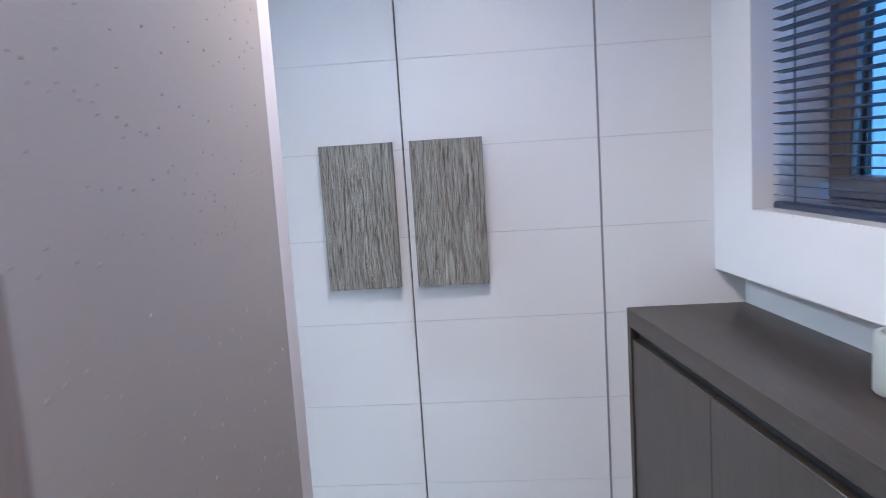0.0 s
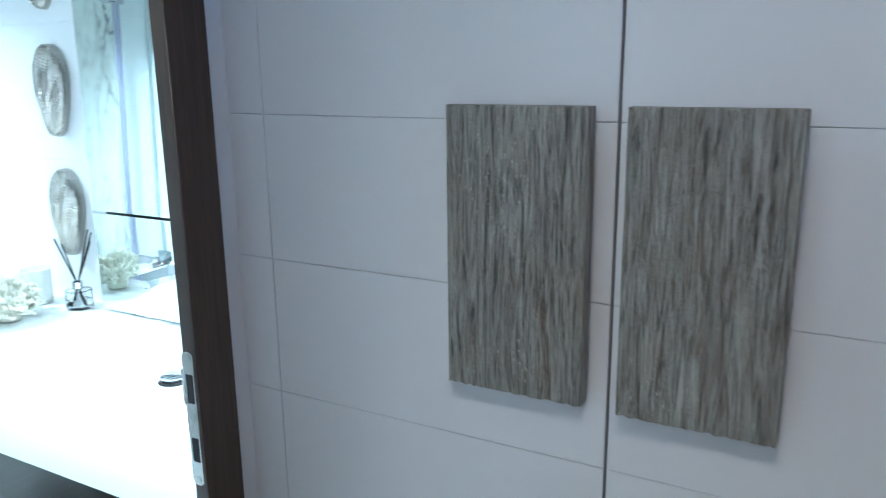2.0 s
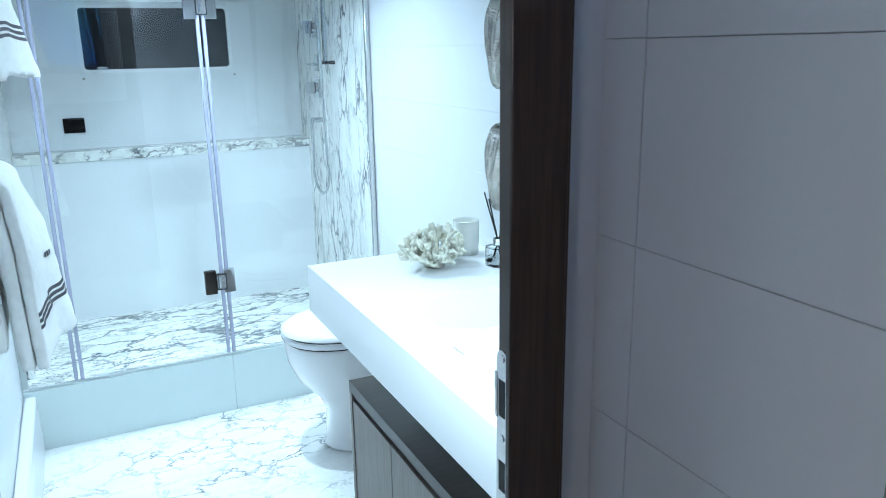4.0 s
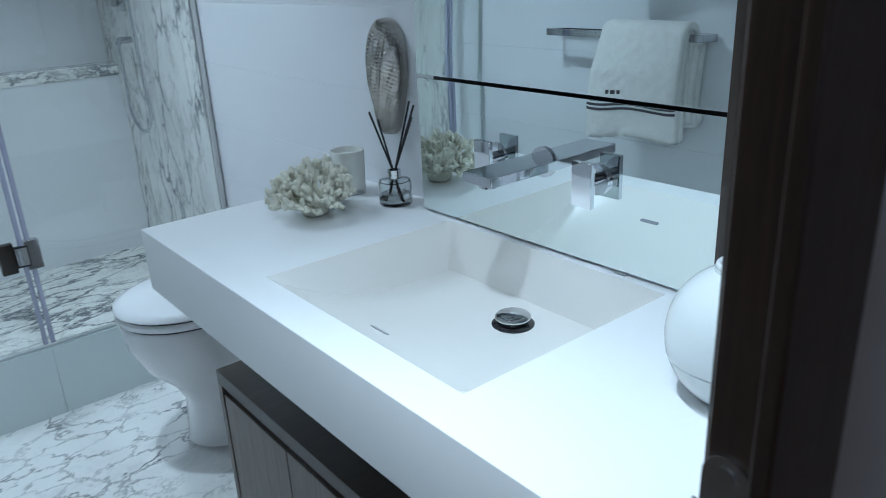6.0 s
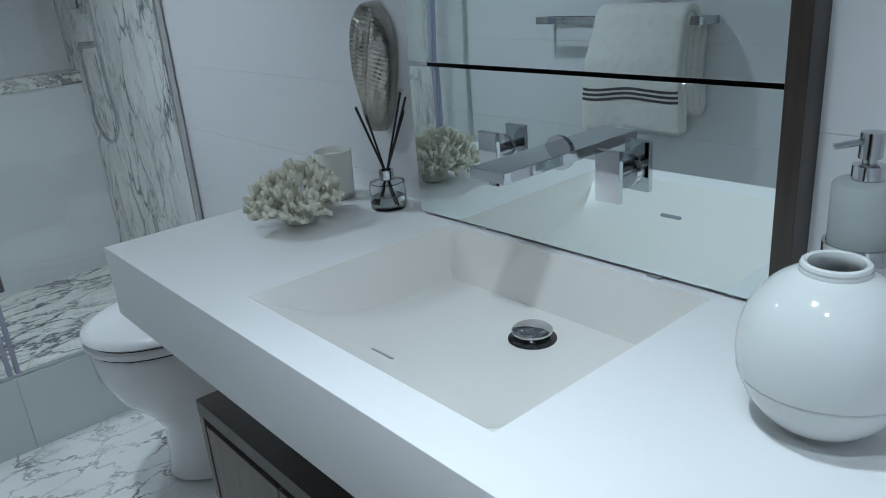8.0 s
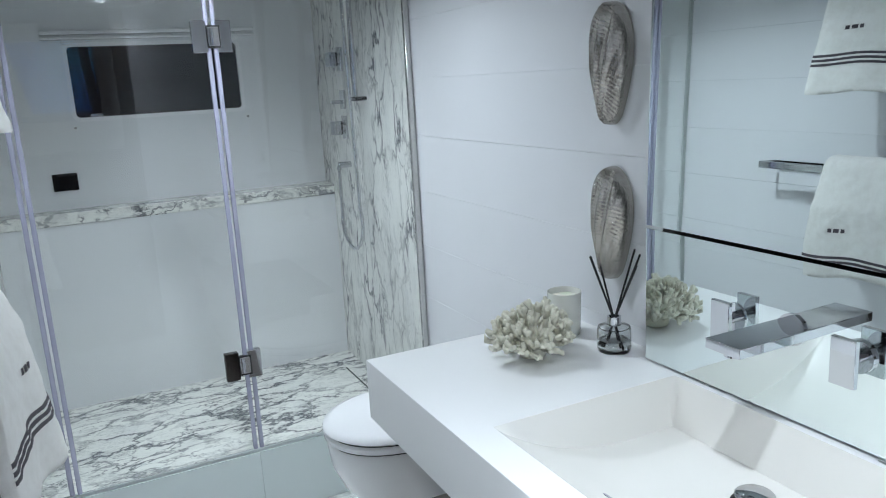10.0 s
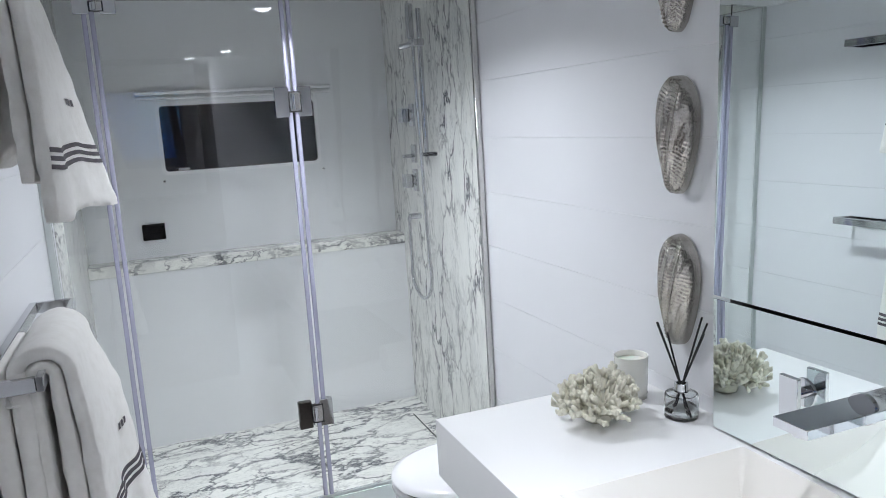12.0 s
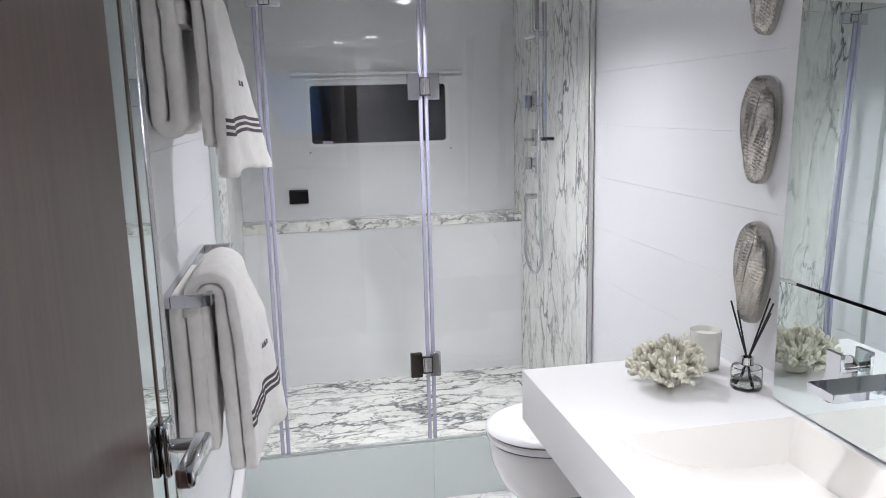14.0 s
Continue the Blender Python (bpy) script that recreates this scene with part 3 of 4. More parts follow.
# ---- toilet ----
def toilet():
    t = thing("toilet", "white ceramic toilet with closed lid beside the vanity", "toilet", (-1.965, 0.062, 0.008))

    def oval(y0, y1, half, z, n=40, sq=2.4):
        cy, ry = (y0 + y1) / 2, (y1 - y0) / 2
        ring = []
        for i in range(n):
            a = 2 * math.pi * i / n
            c, s = math.cos(a), math.sin(a)
            p = 2 / sq if s > 0 else 0.92
            ring.append((half * math.copysign(abs(c) ** p, c), cy + ry * math.copysign(abs(s) ** p, s), z))
        return ring

    def loft(rings, cap=True):
        b = bmesh.new()
        vs = [[b.verts.new(p) for p in r] for r in rings]
        n = len(vs[0])
        for p, q in zip(vs, vs[1:]):
            for i in range(n):
                b.faces.new((p[i], p[(i + 1) % n], q[(i + 1) % n], q[i]))
        if cap:
            b.faces.new(vs[0][::-1])
            b.faces.new(vs[-1])
        bmesh.ops.recalc_face_normals(b, faces=b.faces[:])
        return b

    t.scale = (1, 1, 1.11)
    part("bowl", loft([oval(0.185, 0.66, 0.140, 0.0), oval(0.19, 0.66, 0.135, 0.02), oval(0.20, 0.66, 0.128, 0.13), oval(0.165, 0.66, 0.140, 0.19),
                       oval(0.095, 0.64, 0.170, 0.26), oval(0.062, 0.62, 0.184, 0.33), oval(0.055, 0.60, 0.188, 0.395), oval(0.06, 0.595, 0.183, 0.402)]), CERAMIC, t, angle=60)
    part("seat", loft([oval(0.055, 0.55, 0.188, 0.405), oval(0.047, 0.555, 0.194, 0.410), oval(0.047, 0.555, 0.194, 0.422), oval(0.055, 0.55, 0.188, 0.426)]), SEAT, t, angle=60)
    part("lid", loft([oval(0.055, 0.55, 0.188, 0.430), oval(0.046, 0.557, 0.195, 0.436), oval(0.05, 0.555, 0.192, 0.446), oval(0.075, 0.54, 0.17, 0.454), oval(0.16, 0.48, 0.10, 0.458)]), SEAT, t, angle=60)
    part("buffer_gap", loft([oval(0.058, 0.548, 0.185, 0.401), oval(0.058, 0.548, 0.185, 0.431)]), BLACK_GLOSS, t, "dark gap under lid and seat")
    for k in (-1, 1):
        part("lid_hinge", rod([(k * 0.07 - 0.02, 0.575, 0.435), (k * 0.07 + 0.02, 0.575, 0.435)], 0.012, 12), CHROME, t)
    part("bolt_cap", rod([(-0.128, 0.26, 0.222), (-0.145, 0.26, 0.19)], 0.012, 12), CHROME, t, "small chrome bolt cap")


toilet()


# ---- vanity ----
CX0, CX1, CY0, CY1 = -1.536, WALL_X, 0.102, NORTH
SLOT_X, SLOT_Y = -0.822, 0.252
BASIN_DEEP = 0.103
BX0, BX1, BY0, BY1 = -1.072, -0.515, 0.175, 0.617


def basin_depth(u, v):
    """u along the counter, v from front to back, 0..1: a ramp that sinks from the front edge to a steep back."""
    def wall(t):
        t = max(0.0, min(1.0, t))
        return t if t < 0.8 else 1 - 0.2 * ((1 - t) / 0.2) ** 2 * 1.0
    slope = 1 - (1 - min(1.0, v / 0.76)) ** 2.3
    return BASIN_DEEP * slope * wall(u / 0.034) * wall((1 - u) / 0.034) * wall((1 - v) / 0.05)


def vanity_top():
    v = thing("vanity_counter", "thick white solid-surface vanity counter with moulded basin", "countertop")
    b = bmesh.new()
    z0, z1 = 0.715, COUNTER
    # body as a ring round the basin, closed on the outside
    xs, ys = [CX0, BX0, BX1, CX1], [CY0, BY0, BY1, CY1]
    top = {(i, j): b.verts.new((xs[i], ys[j], z1)) for i in range(4) for j in range(4)}
    for i in range(3):
        for j in range(3):
            if (i, j) != (1, 1):
                b.faces.new((top[i, j], top[i + 1, j], top[i + 1, j + 1], top[i, j + 1]))
    rim = [(0, 0), (1, 0), (2, 0), (3, 0), (3, 1), (3, 2), (3, 3), (2, 3), (1, 3), (0, 3), (0, 2), (0, 1)]
    low = {k: b.verts.new((xs[k[0]], ys[k[1]], z0)) for k in rim}
    for a, c in zip(rim, rim[1:] + rim[:1]):
        b.faces.new((top[a], top[c], low[c], low[a]))
    b.faces.new([low[k] for k in rim][::-1])
    bmesh.ops.recalc_face_normals(b, faces=b.faces[:])
    edges = [e for e in b.edges if all(abs(p.co.z - z1) < 1e-5 for p in e.verts) and (all(abs(p.co.y - CY0) < 1e-5 for p in e.verts) or all(abs(p.co.x - CX0) < 1e-5 for p in e.verts))]
    bmesh.ops.bevel(b, geom=edges, offset=0.002, segments=2, profile=0.5, affect='EDGES')
    part("slab", b, CORIAN, v, angle=30)
    g = bmesh.new()
    nu, nv = 176, 100
    grid = []
    for j in range(nv + 1):
        row = []
        for i in range(nu + 1):
            u, w = i / nu, j / nv
            row.append(g.verts.new((BX0 + u * (BX1 - BX0), BY0 + w * (BY1 - BY0), z1 - basin_depth(u, w))))
        grid.append(row)
    for j in range(nv):
        for i in range(nu):
            g.faces.new((grid[j][i], grid[j][i + 1], grid[j + 1][i + 1], grid[j + 1][i]))
    part("basin", g, BASIN, v, "cream moulded basin scooped at one end", angle=28)
    sy = SLOT_Y
    sz = COUNTER - basin_depth(0.45, (sy - BY0) / (BY1 - BY0))
    fall = (basin_depth(0.45, (sy + 0.01 - BY0) / (BY1 - BY0)) - basin_depth(0.45, (sy - BY0) / (BY1 - BY0))) / 0.01
    pill = rounded_rect(0.048, 0.009, 0.0042, 0.002)
    pill.transform(pose(SLOT_X, sy, sz, -math.degrees(math.atan(fall)), 0, 0) @ pose(0, 0, 0, 0, 90, 90))
    part("overflow_slot", pill, STRIP, v, "thin grey overflow slot")
    dz = COUNTER - BASIN_DEEP
    d = part("drain", lathe([(0.0, 0.0), (0.040, 0.0), (0.040, 0.004), (0.034, 0.006), (0.0, 0.006)], 32, -0.762, 0.506, dz - 0.002), BLACK_GLOSS, v, "dark drain ring")
    part("drain_cap", lathe([(0.0, 0.006), (0.028, 0.006), (0.030, 0.012), (0.033, 0.014), (0.0335, 0.017), (0.030, 0.020), (0.012, 0.0215), (0.0, 0.022)], 36, -0.762, 0.506, dz), CHROME, d, "round chrome drain cap")
    for xx in (-1.0, -0.62):
        part("mirror_rest", box(xx - 0.013, xx + 0.013, MIRROR_Y - 0.006, MIRROR_Y + 0.004, COUNTER, COUNTER + 0.004, 0.001), SATIN, v)


vanity_top()


def vanity_cabinet():
    c = thing("vanity_cabinet", "dark oak vanity cabinet with taupe doors under the counter", "cabinet")
    x0, x1, y0, y1, zt = -1.525, WALL_X, 0.21, NORTH, 0.462
    part("top_board", box(x0, x1, y0, y1, 0.425, zt, 0.001), OAK, c)
    part("end_panel", box(x0, x0 + 0.022, y0, y1, 0.03, 0.425, 0.001), GREY_OAK, c)
    part("carcass", box(x0 + 0.022, x1, y0 + 0.03, y1, 0.06, 0.425), BLACK, c)
    part("plinth", box(x0 + 0.03, x1, y0 + 0.05, y1, 0.0, 0.06), OAK, c)
    edges = [x0 + 0.024, -1.178, -0.83, -0.482, x1]
    for a, e in zip(edges, edges[1:]):
        part("door", box(a + 0.0015, e - 0.0015, y0 + 0.002, y0 + 0.024, 0.03, 0.402, 0.0015), GREY_OAK, c)
    part("grip_channel", box(x0 + 0.022, x1, y0 + 0.012, y0 + 0.03, 0.404, 0.425), BLACK, c, "black grip channel")


vanity_cabinet()

# mirror cabinet over the counter
MX0, MX1, SEAM_Z = -1.172, -0.442, 1.163
mc = thing("mirror_cabinet", "tall wall mirror in two panels with dark oak side", "mirror")
pivot = Vector((MX1, MIRROR_Y, SEAM_Z + 0.0035))


def mirror_panel(name, z0, z1, lean):
    q = box(MX0, MX1, MIRROR_Y, MIRROR_Y + 0.012, z0, z1, 0.0005)
    q.transform(Matrix.Translation(pivot) @ pose(0, 0, 0, lean, 0, 0.7) @ Matrix.Translation(-pivot))
    part(name, q, MIRROR, mc)


mirror_panel("upper_mirror", SEAM_Z + 0.0035, 2.02, -1.5)
mirror_panel("lower_mirror", 0.866, SEAM_Z - 0.0035, 0.0)
part("backing", box(MX0 + 0.003, MX1, MIRROR_Y + 0.0345, NORTH, 0.866, 2.03), BLACK, mc, "dark backing board")
part("side_board", box(MX1, MX1 + 0.028, MIRROR_Y - 0.004, NORTH, 0.862, 2.03, 0.001), OAK_V, mc, "dark oak side board")


def tap():
    t = thing("basin_tap", "chrome wall-mounted basin tap with square handles", "tap", (0, MIRROR_Y, 0))
    sx = -0.803
    part("spout", box(sx - 0.037, sx + 0.037, -0.172, 0, 1.025, 1.043, 0.0012), CHROME, t)
    part("spout_rose", rod([(sx, -0.009, 1.034), (sx, 0, 1.034)], 0.029, 40), CHROME, t)
    part("aerator", rod([(sx, -0.145, 1.016), (sx, -0.145, 1.027)], 0.016, 20), CHROME, t)
    for hx in (sx - 0.126, sx + 0.126):
        h = part("handle", box(hx - 0.022, hx + 0.022, -0.046, -0.036, 0.982, 1.062, 0.001), CHROME, t)
        part("stem", rod([(hx, -0.036, 1.024), (hx, -0.008, 1.024)], 0.011, 24), CHROME, h)
        part("rose", rod([(hx, -0.009, 1.024), (hx, 0, 1.024)], 0.028, 40), CHROME, h)


tap()


# ---- things on the counter ----
def reed_diffuser():
    d = thing("reed_diffuser", "clear glass reed diffuser with black reeds", "diffuser", (-1.262, 0.612, COUNTER))
    d.scale = (1.08, 1.08, 1.08)
    part("bottle", lathe([(0, 0), (0.034, 0), (0.036, 0.004), (0.036, 0.048), (0.034, 0.053), (0.016, 0.058), (0.013, 0.06), (0.013, 0.072), (0.010, 0.072), (0.010, 0.058), (0.030, 0.05), (0.032, 0.046), (0.032, 0.008), (0, 0.007)], 36), BOTTLE, d, "thick clear glass")
    part("oil", lathe([(0, 0.0065), (0.0325, 0.0075), (0.0325, 0.026), (0, 0.026)], 30), BOTTLE, d, "clear scented oil")
    part("collar", lathe([(0.0105, 0.056), (0.0145, 0.056), (0.0145, 0.076), (0.0105, 0.076)], 24), CHROME, d, "silver collar")
    for i, (dx, dy, hh) in enumerate(((-0.094, 0.01, 0.186), (-0.084, 0.004, 0.190), (-0.030, -0.012, 0.182), (0.03, 0.03, 0.222), (0.042, 0.025, 0.19), (0.060, 0.018, 0.218))):
        part("reed", rod([(-dx * 0.36, -dy * 0.36, 0.010), (dx * 0.06, dy * 0.06, 0.074), (dx, dy, hh)], 0.0021, 8), STICK, d)


reed_diffuser()

cd = thing("candle_jar", "white candle in a clear-footed glass jar", "candle", (-1.425, 0.590, COUNTER))
part("jar", lathe([(0, 0.0), (0.036, 0.0), (0.038, 0.004), (0.042, 0.108), (0.040, 0.108), (0.038, 0.092), (0.0, 0.092)], 36), CANDLE, cd)
part("wax", lathe([(0, 0.094), (0.037, 0.094), (0.037, 0.086)], 30), WAX, cd)
part("foot", lathe([(0, 0.0005), (0.0385, 0.0005), (0.0395, 0.012), (0.0385, 0.012)], 36), BOTTLE, cd, "clear glass foot")


def coral():
    rnd = random.Random(5)
    c = thing("coral", "cream branching coral ornament on the counter", "coral", (-1.338, 0.437, COUNTER))
    b = bmesh.new()
    join(b, lathe([(0, 0), (0.026, 0), (0.028, 0.006), (0.03, 0.026), (0, 0.045)], 14))

    def branch(p, d, r, length, depth):
        mid = p + d * length * 0.5 + Vector((rnd.uniform(-1, 1), rnd.uniform(-1, 1), rnd.uniform(-0.5, 1))) * length * 0.10
        end = p + d * length
        tip = end + d * r * 0.7
        if depth == 0:
            join(b, rod([p, mid, end, end + d * r * 0.55, tip], [r, r * 0.95, r * 1.02, r * 0.75, r * 0.2], 7))
            return
        join(b, rod([p, mid, end], [r * 1.1, r, r * 0.95], 7))
        for k in range(rnd.choice((2, 3, 3))):
            nd = (d + Vector((rnd.uniform(-1, 1), rnd.uniform(-1, 1), rnd.uniform(-0.25, 0.8))) * 0.75).normalized()
            branch(end - d * r * 0.3, nd, r * rnd.uniform(0.86, 1.0), length * rnd.uniform(0.5, 0.75), depth - 1)

    n = 42
    for i in range(n):
        a = 2.39996 * i
        tilt = math.sqrt((i + 0.5) / n) * 1.70
        d = Vector((math.cos(a) * math.sin(tilt), math.sin(a) * math.sin(tilt), math.cos(tilt) * 0.85 + 0.12)).normalized()
        branch(Vector((d.x * 0.022, d.y * 0.022, 0.022)), d, rnd.uniform(0.0046, 0.0057), rnd.uniform(0.031, 0.041), 2)
    for v in b.verts:
        v.co.z = max(0.001, v.co.z)
        r = math.hypot(v.co.x, v.co.y)
        if r > 0.098:
            v.co.x *= 0.098 / r
            v.co.y *= 0.098 / r
        v.co = Vector((v.co.x * 1.13, v.co.y * 1.13, v.co.z * 1.30))
    part("skeleton", b, CORAL, c, angle=180)


coral()

vs = thing("ball_vase", "glossy white ball vase with a narrow mouth", "vase", (-0.277, 0.417, COUNTER))
vs.scale = (0.83, 0.83, 0.93)
prof = [(0.0, 0.0), (0.048, 0.0), (0.054, 0.003)]
for i in range(6, 31):
    a = radians(-62 + (i - 6) * 5.4)
    prof.append((0.104 * math.cos(a), 0.092 + 0.1 * math.sin(a)))
prof_low = [p for p in prof if p[1] < 0.064] + [(0.1005, 0.064), (0.099, 0.0655)]
prof_up = [(0.099, 0.0655), (0.1012, 0.067)] + [p for p in prof if 0.07 < p[1] < 0.1845]
prof_up += [(0.0395, 0.1865), (0.0385, 0.1885), (0.0392, 0.1915), (0.0378, 0.1945), (0.0345, 0.196), (0.0312, 0.1945), (0.030, 0.191), (0.031, 0.184), (0.036, 0.176), (0.07, 0.14), (0.09, 0.09), (0.0, 0.07)]
part("lower_shell", lathe(prof_low, 56), VASE, vs, angle=35)
part("upper_shell", lathe(prof_up, 56), VASE, vs, angle=35)

sd = thing("soap_dispenser", "frosted glass soap dispenser in a chrome wall holder", "soap dispenser", (-0.328, 0.615, 0.975))
part("cup", lathe([(0, 0.006), (0.033, 0.006), (0.036, 0.012), (0.037, 0.085), (0.034, 0.09), (0.016, 0.093), (0, 0.093)], 32), SATIN, sd, "frosted glass cup")
part("neck", lathe([(0, 0.093), (0.018, 0.093), (0.018, 0.110), (0.008, 0.112), (0.008, 0.12), (0, 0.12)], 24), CHROME, sd)
part("pump_head", lathe([(0, 0.118), (0.013, 0.118), (0.013, 0.148), (0, 0.15)], 24), CHROME, sd)
part("nozzle", rod([(-0.004, -0.004, 0.138), (-0.03, -0.03, 0.133)], 0.004, 10), CHROME, sd)
part("holder_ring", lathe([(0.037, -0.004), (0.041, -0.004), (0.041, 0.016), (0.037, 0.016), (0.037, -0.004)], 32), CHROME, sd, "chrome holder ring")
part("holder_base", lathe([(0, -0.004), (0.037, -0.004), (0.037, 0.0), (0, 0.0)], 32), CHROME, sd)
part("holder_arm", box(0.022, 0.05, 0.02, NORTH - 0.615, -0.004, 0.05, 0.003), CHROME, sd)


br = thing("wall_bracket", "small chrome bracket on the white wall above the counter", "bracket", (-0.232, NORTH, 0.945))
part("plate", box(-0.016, 0.016, -0.006, -0.0005, -0.03, 0.03, 0.002), CHROME, br)
part("arm", box(-0.012, 0.012, -0.034, -0.0065, -0.028, 0.0, 0.003), CHROME, br)


# ---- shells on the wall ----
def shell_mesh():
    b = bmesh.new()
    nu, nv = 150, 64
    rows = []
    for j in range(nu + 1):
        t = 0.5 - 0.5 * math.cos(math.pi * j / nu)      # 0 top, 1 pointed foot
        up = min(1.0, t / 0.34)
        half = 0.060 * math.sqrt(max(0.0, 1 - (1 - up) ** 2.2))
        if t > 0.34:
            half *= 1 - 0.70 * ((t - 0.34) / 0.66) ** 1.6
        if t > 0.9:
            half *= math.sqrt(max(0.0, 1 - ((t - 0.9) / 0.1) ** 2))
        half += 0.0008
        body = half / 0.0608
        mid = 0.010 * math.sin(t * 2.6) - 0.006 * t
        row = []
        for i in range(nv + 1):
            w = i / nv * 2 - 1
            h = math.sqrt(max(0.0, 1 - abs(w) ** 2.3)) * 0.056 * body ** 0.7
            for c0, amp in ((-0.42, 0.009), (0.05, 0.013), (0.48, 0.012)):
                line = c0 + 0.95 * (0.5 - t)
                h += amp * math.exp(-abs((w - line) / 0.10) ** 1.3) * (1 + 0.07 * math.sin(t * 190 + w * 8)) * min(1, h / 0.02)
            h += (0.0009 * math.sin(t * 170 - w * 26) + 0.0006 * math.sin(t * 61 + w * 40)) * min(1, h / 0.03) * (0.25 if w < -0.45 else 1.0)
            row.append(b.verts.new((mid + half * w, -h, 0.135 - 0.27 * t)))
        rows.append(row)
    for p, q in zip(rows, rows[1:]):
        for i in range(nv):
            b.faces.new((p[i], q[i], q[i + 1], p[i + 1]))
    back = [r[0] for r in rows] + [r[-1] for r in rows[::-1]]
    b.faces.new(back)
    bmesh.ops.recalc_face_normals(b, faces=b.faces[:])
    me = bpy.data.meshes.new("wall_shell")
    b.to_mesh(me)
    b.free()
    smooth_mesh(me, 60)
    me.materials.append(SHELL)
    return me


shell = new("wall_shell", shell_mesh())
shell.location = (-1.335, NORTH - 0.004, 1.14)
tagged(shell, "hammered silver mussel shell ornament on the white wall", "wall ornament", "shells on the wall")
for z in (1.505, 1.87):
    copy_thing(shell, pose(-1.335, NORTH - 0.004, z))


# ---- towels and rails ----
def towel_rail(z):
    r = thing("towel_rail", "flat chrome towel rail frame on the white wall", "towel rail", (0, SOUTH, z), "towel rails")
    part("front_bar", box(-1.97, -1.285, 0.092, 0.104, -0.026, 0.0, 0.001), CHROME, r)
    part("wall_bar", box(-1.97, -1.285, 0.0015, 0.018, -0.026, 0.0, 0.001), CHROME, r)
    for xx in (-1.97, -1.297):
        part("end_bar", box(xx, xx + 0.012, 0.0185, 0.0915, -0.026, 0.0, 0.001), CHROME, r)


def towel(name, z, drop_front, drop_in, drop_back, x0, x1, seed, label, swing=0.05, fat=1.0, back_in=0.36):
    """A folded bath towel over the front bar: two thick layers with soft folds."""
    rnd = random.Random(seed)
    t = thing(name, label, "towel", (0, SOUTH + 0.098, z - 0.013), "bath towels")
    ph = [rnd.uniform(0, 6.28) for _ in range(8)]

    nx = 56

    def over_bar(off, df, db):
        """Line from the back hem over the bar to the front hem: y, z, share of the drop."""
        line = [(-0.018 - off, -db + db * i / 22, i / 22 - 1) for i in range(22)]
        for i in range(13):
            a = math.pi * (1 - i / 12)
            line.append((math.cos(a) * (0.018 + off), math.sin(a) * (0.016 + off), 0))
        return line + [(0.018 + off, -df * i / 34, i / 34) for i in range(1, 35)]

    def loop(y0, y1, top, low):
        """A doubled flap that hangs in a round fold."""
        r = (y1 - y0) / 2
        line = [(y0, top + (low + r - top) * i / 16, -i / 16) for i in range(17)]
        line += [(y0 + r - r * math.cos(math.pi * i / 10), low + r - r * math.sin(math.pi * i / 10), -1) for i in range(1, 10)]
        return line + [(y1, low + r + (top - low - r) * i / 16, i / 16 - 1) for i in range(17)]

    def layer(x_a, x_b, line, puff, flare_by=0.050, wavy=1.0, shift=(0.0, 0.0), swell=(0.0, 0.0)):
        b = bmesh.new()
        rows = []
        for sgn in (1, -1):
            rw = []
            for n_, (y, zz, s) in enumerate(line):
                p, q = line[max(n_ - 1, 0)], line[min(n_ + 1, len(line) - 1)]
                ty, tz = q[0] - p[0], q[1] - p[1]
                ln = math.hypot(ty, tz) or 1.0
                nrm = (-tz / ln, ty / ln)
                hem = min(n_, len(line) - 1 - n_)
                row = []
                for k in range(nx + 1):
                    w = k / nx
                    f = abs(s)
                    wave = wavy * (0.006 * math.sin(w * 7 + ph[0]) + 0.004 * math.sin(w * 15 + ph[1] + f * 2)) * f
                    flare = (flare_by * f ** 1.4 if s > 0 else 0.0) * (1 - w) ** 1.2
                    edge = min(w, 1 - w) * 30
                    thick = puff * (0.66 + 0.34 * min(1.0, math.sqrt(edge / 2.0))) * (0.7 if hem == 0 else 1.0)
                    full = min(1.0, f * 3.5)
                    thick += (swell[0] + (swell[1] - swell[0]) * w) * full * (0.75 + 0.25 * min(1.0, edge / 4))
                    thick += 0.0022 * noise.noise(Vector((w * 70, n_ * 1.3, ph[6]))) + 0.003 * noise.noise(Vector((w * 16, n_ * 0.35, ph[7])))
                    thick *= 1 + 0.08 * math.sin(n_ * 0.9 + w * 11 + ph[4]) * math.sin(w * 23 + n_ * 0.35 + ph[5])
                    xx = x_a + (x_b - x_a) * w + 0.008 * math.sin(f * 5 + ph[2]) * f
                    yy = y + wave * (1 if s >= 0 else 0.4) + flare + math.copysign((shift[0] + (shift[1] - shift[0]) * w) * full, s) + nrm[0] * sgn * thick * 0.5
                    low = 0.006 * math.sin(w * 8 + ph[3]) * f
                    row.append(b.verts.new((xx, max(yy, -0.094), zz + nrm[1] * sgn * thick * 0.5 + low)))
                rw.append(row)
            rows.append(rw)
        o, i_ = rows
        for rw, flip in ((o, False), (i_, True)):
            for p, q in zip(rw, rw[1:]):
                for k in range(nx):
                    f = (p[k], p[k + 1], q[k + 1], q[k])
                    b.faces.new(f[::-1] if flip else f)
        for k in (0, nx):
            for j in range(len(line) - 1):
                b.faces.new((o[j][k], o[j + 1][k], i_[j + 1][k], i_[j][k]))
        for j in (0, len(line) - 1):
            for k in range(nx):
                b.faces.new((o[j][k], o[j][k + 1], i_[j][k + 1], i_[j][k]))
        bmesh.ops.recalc_face_normals(b, faces=b.faces[:])
        return b

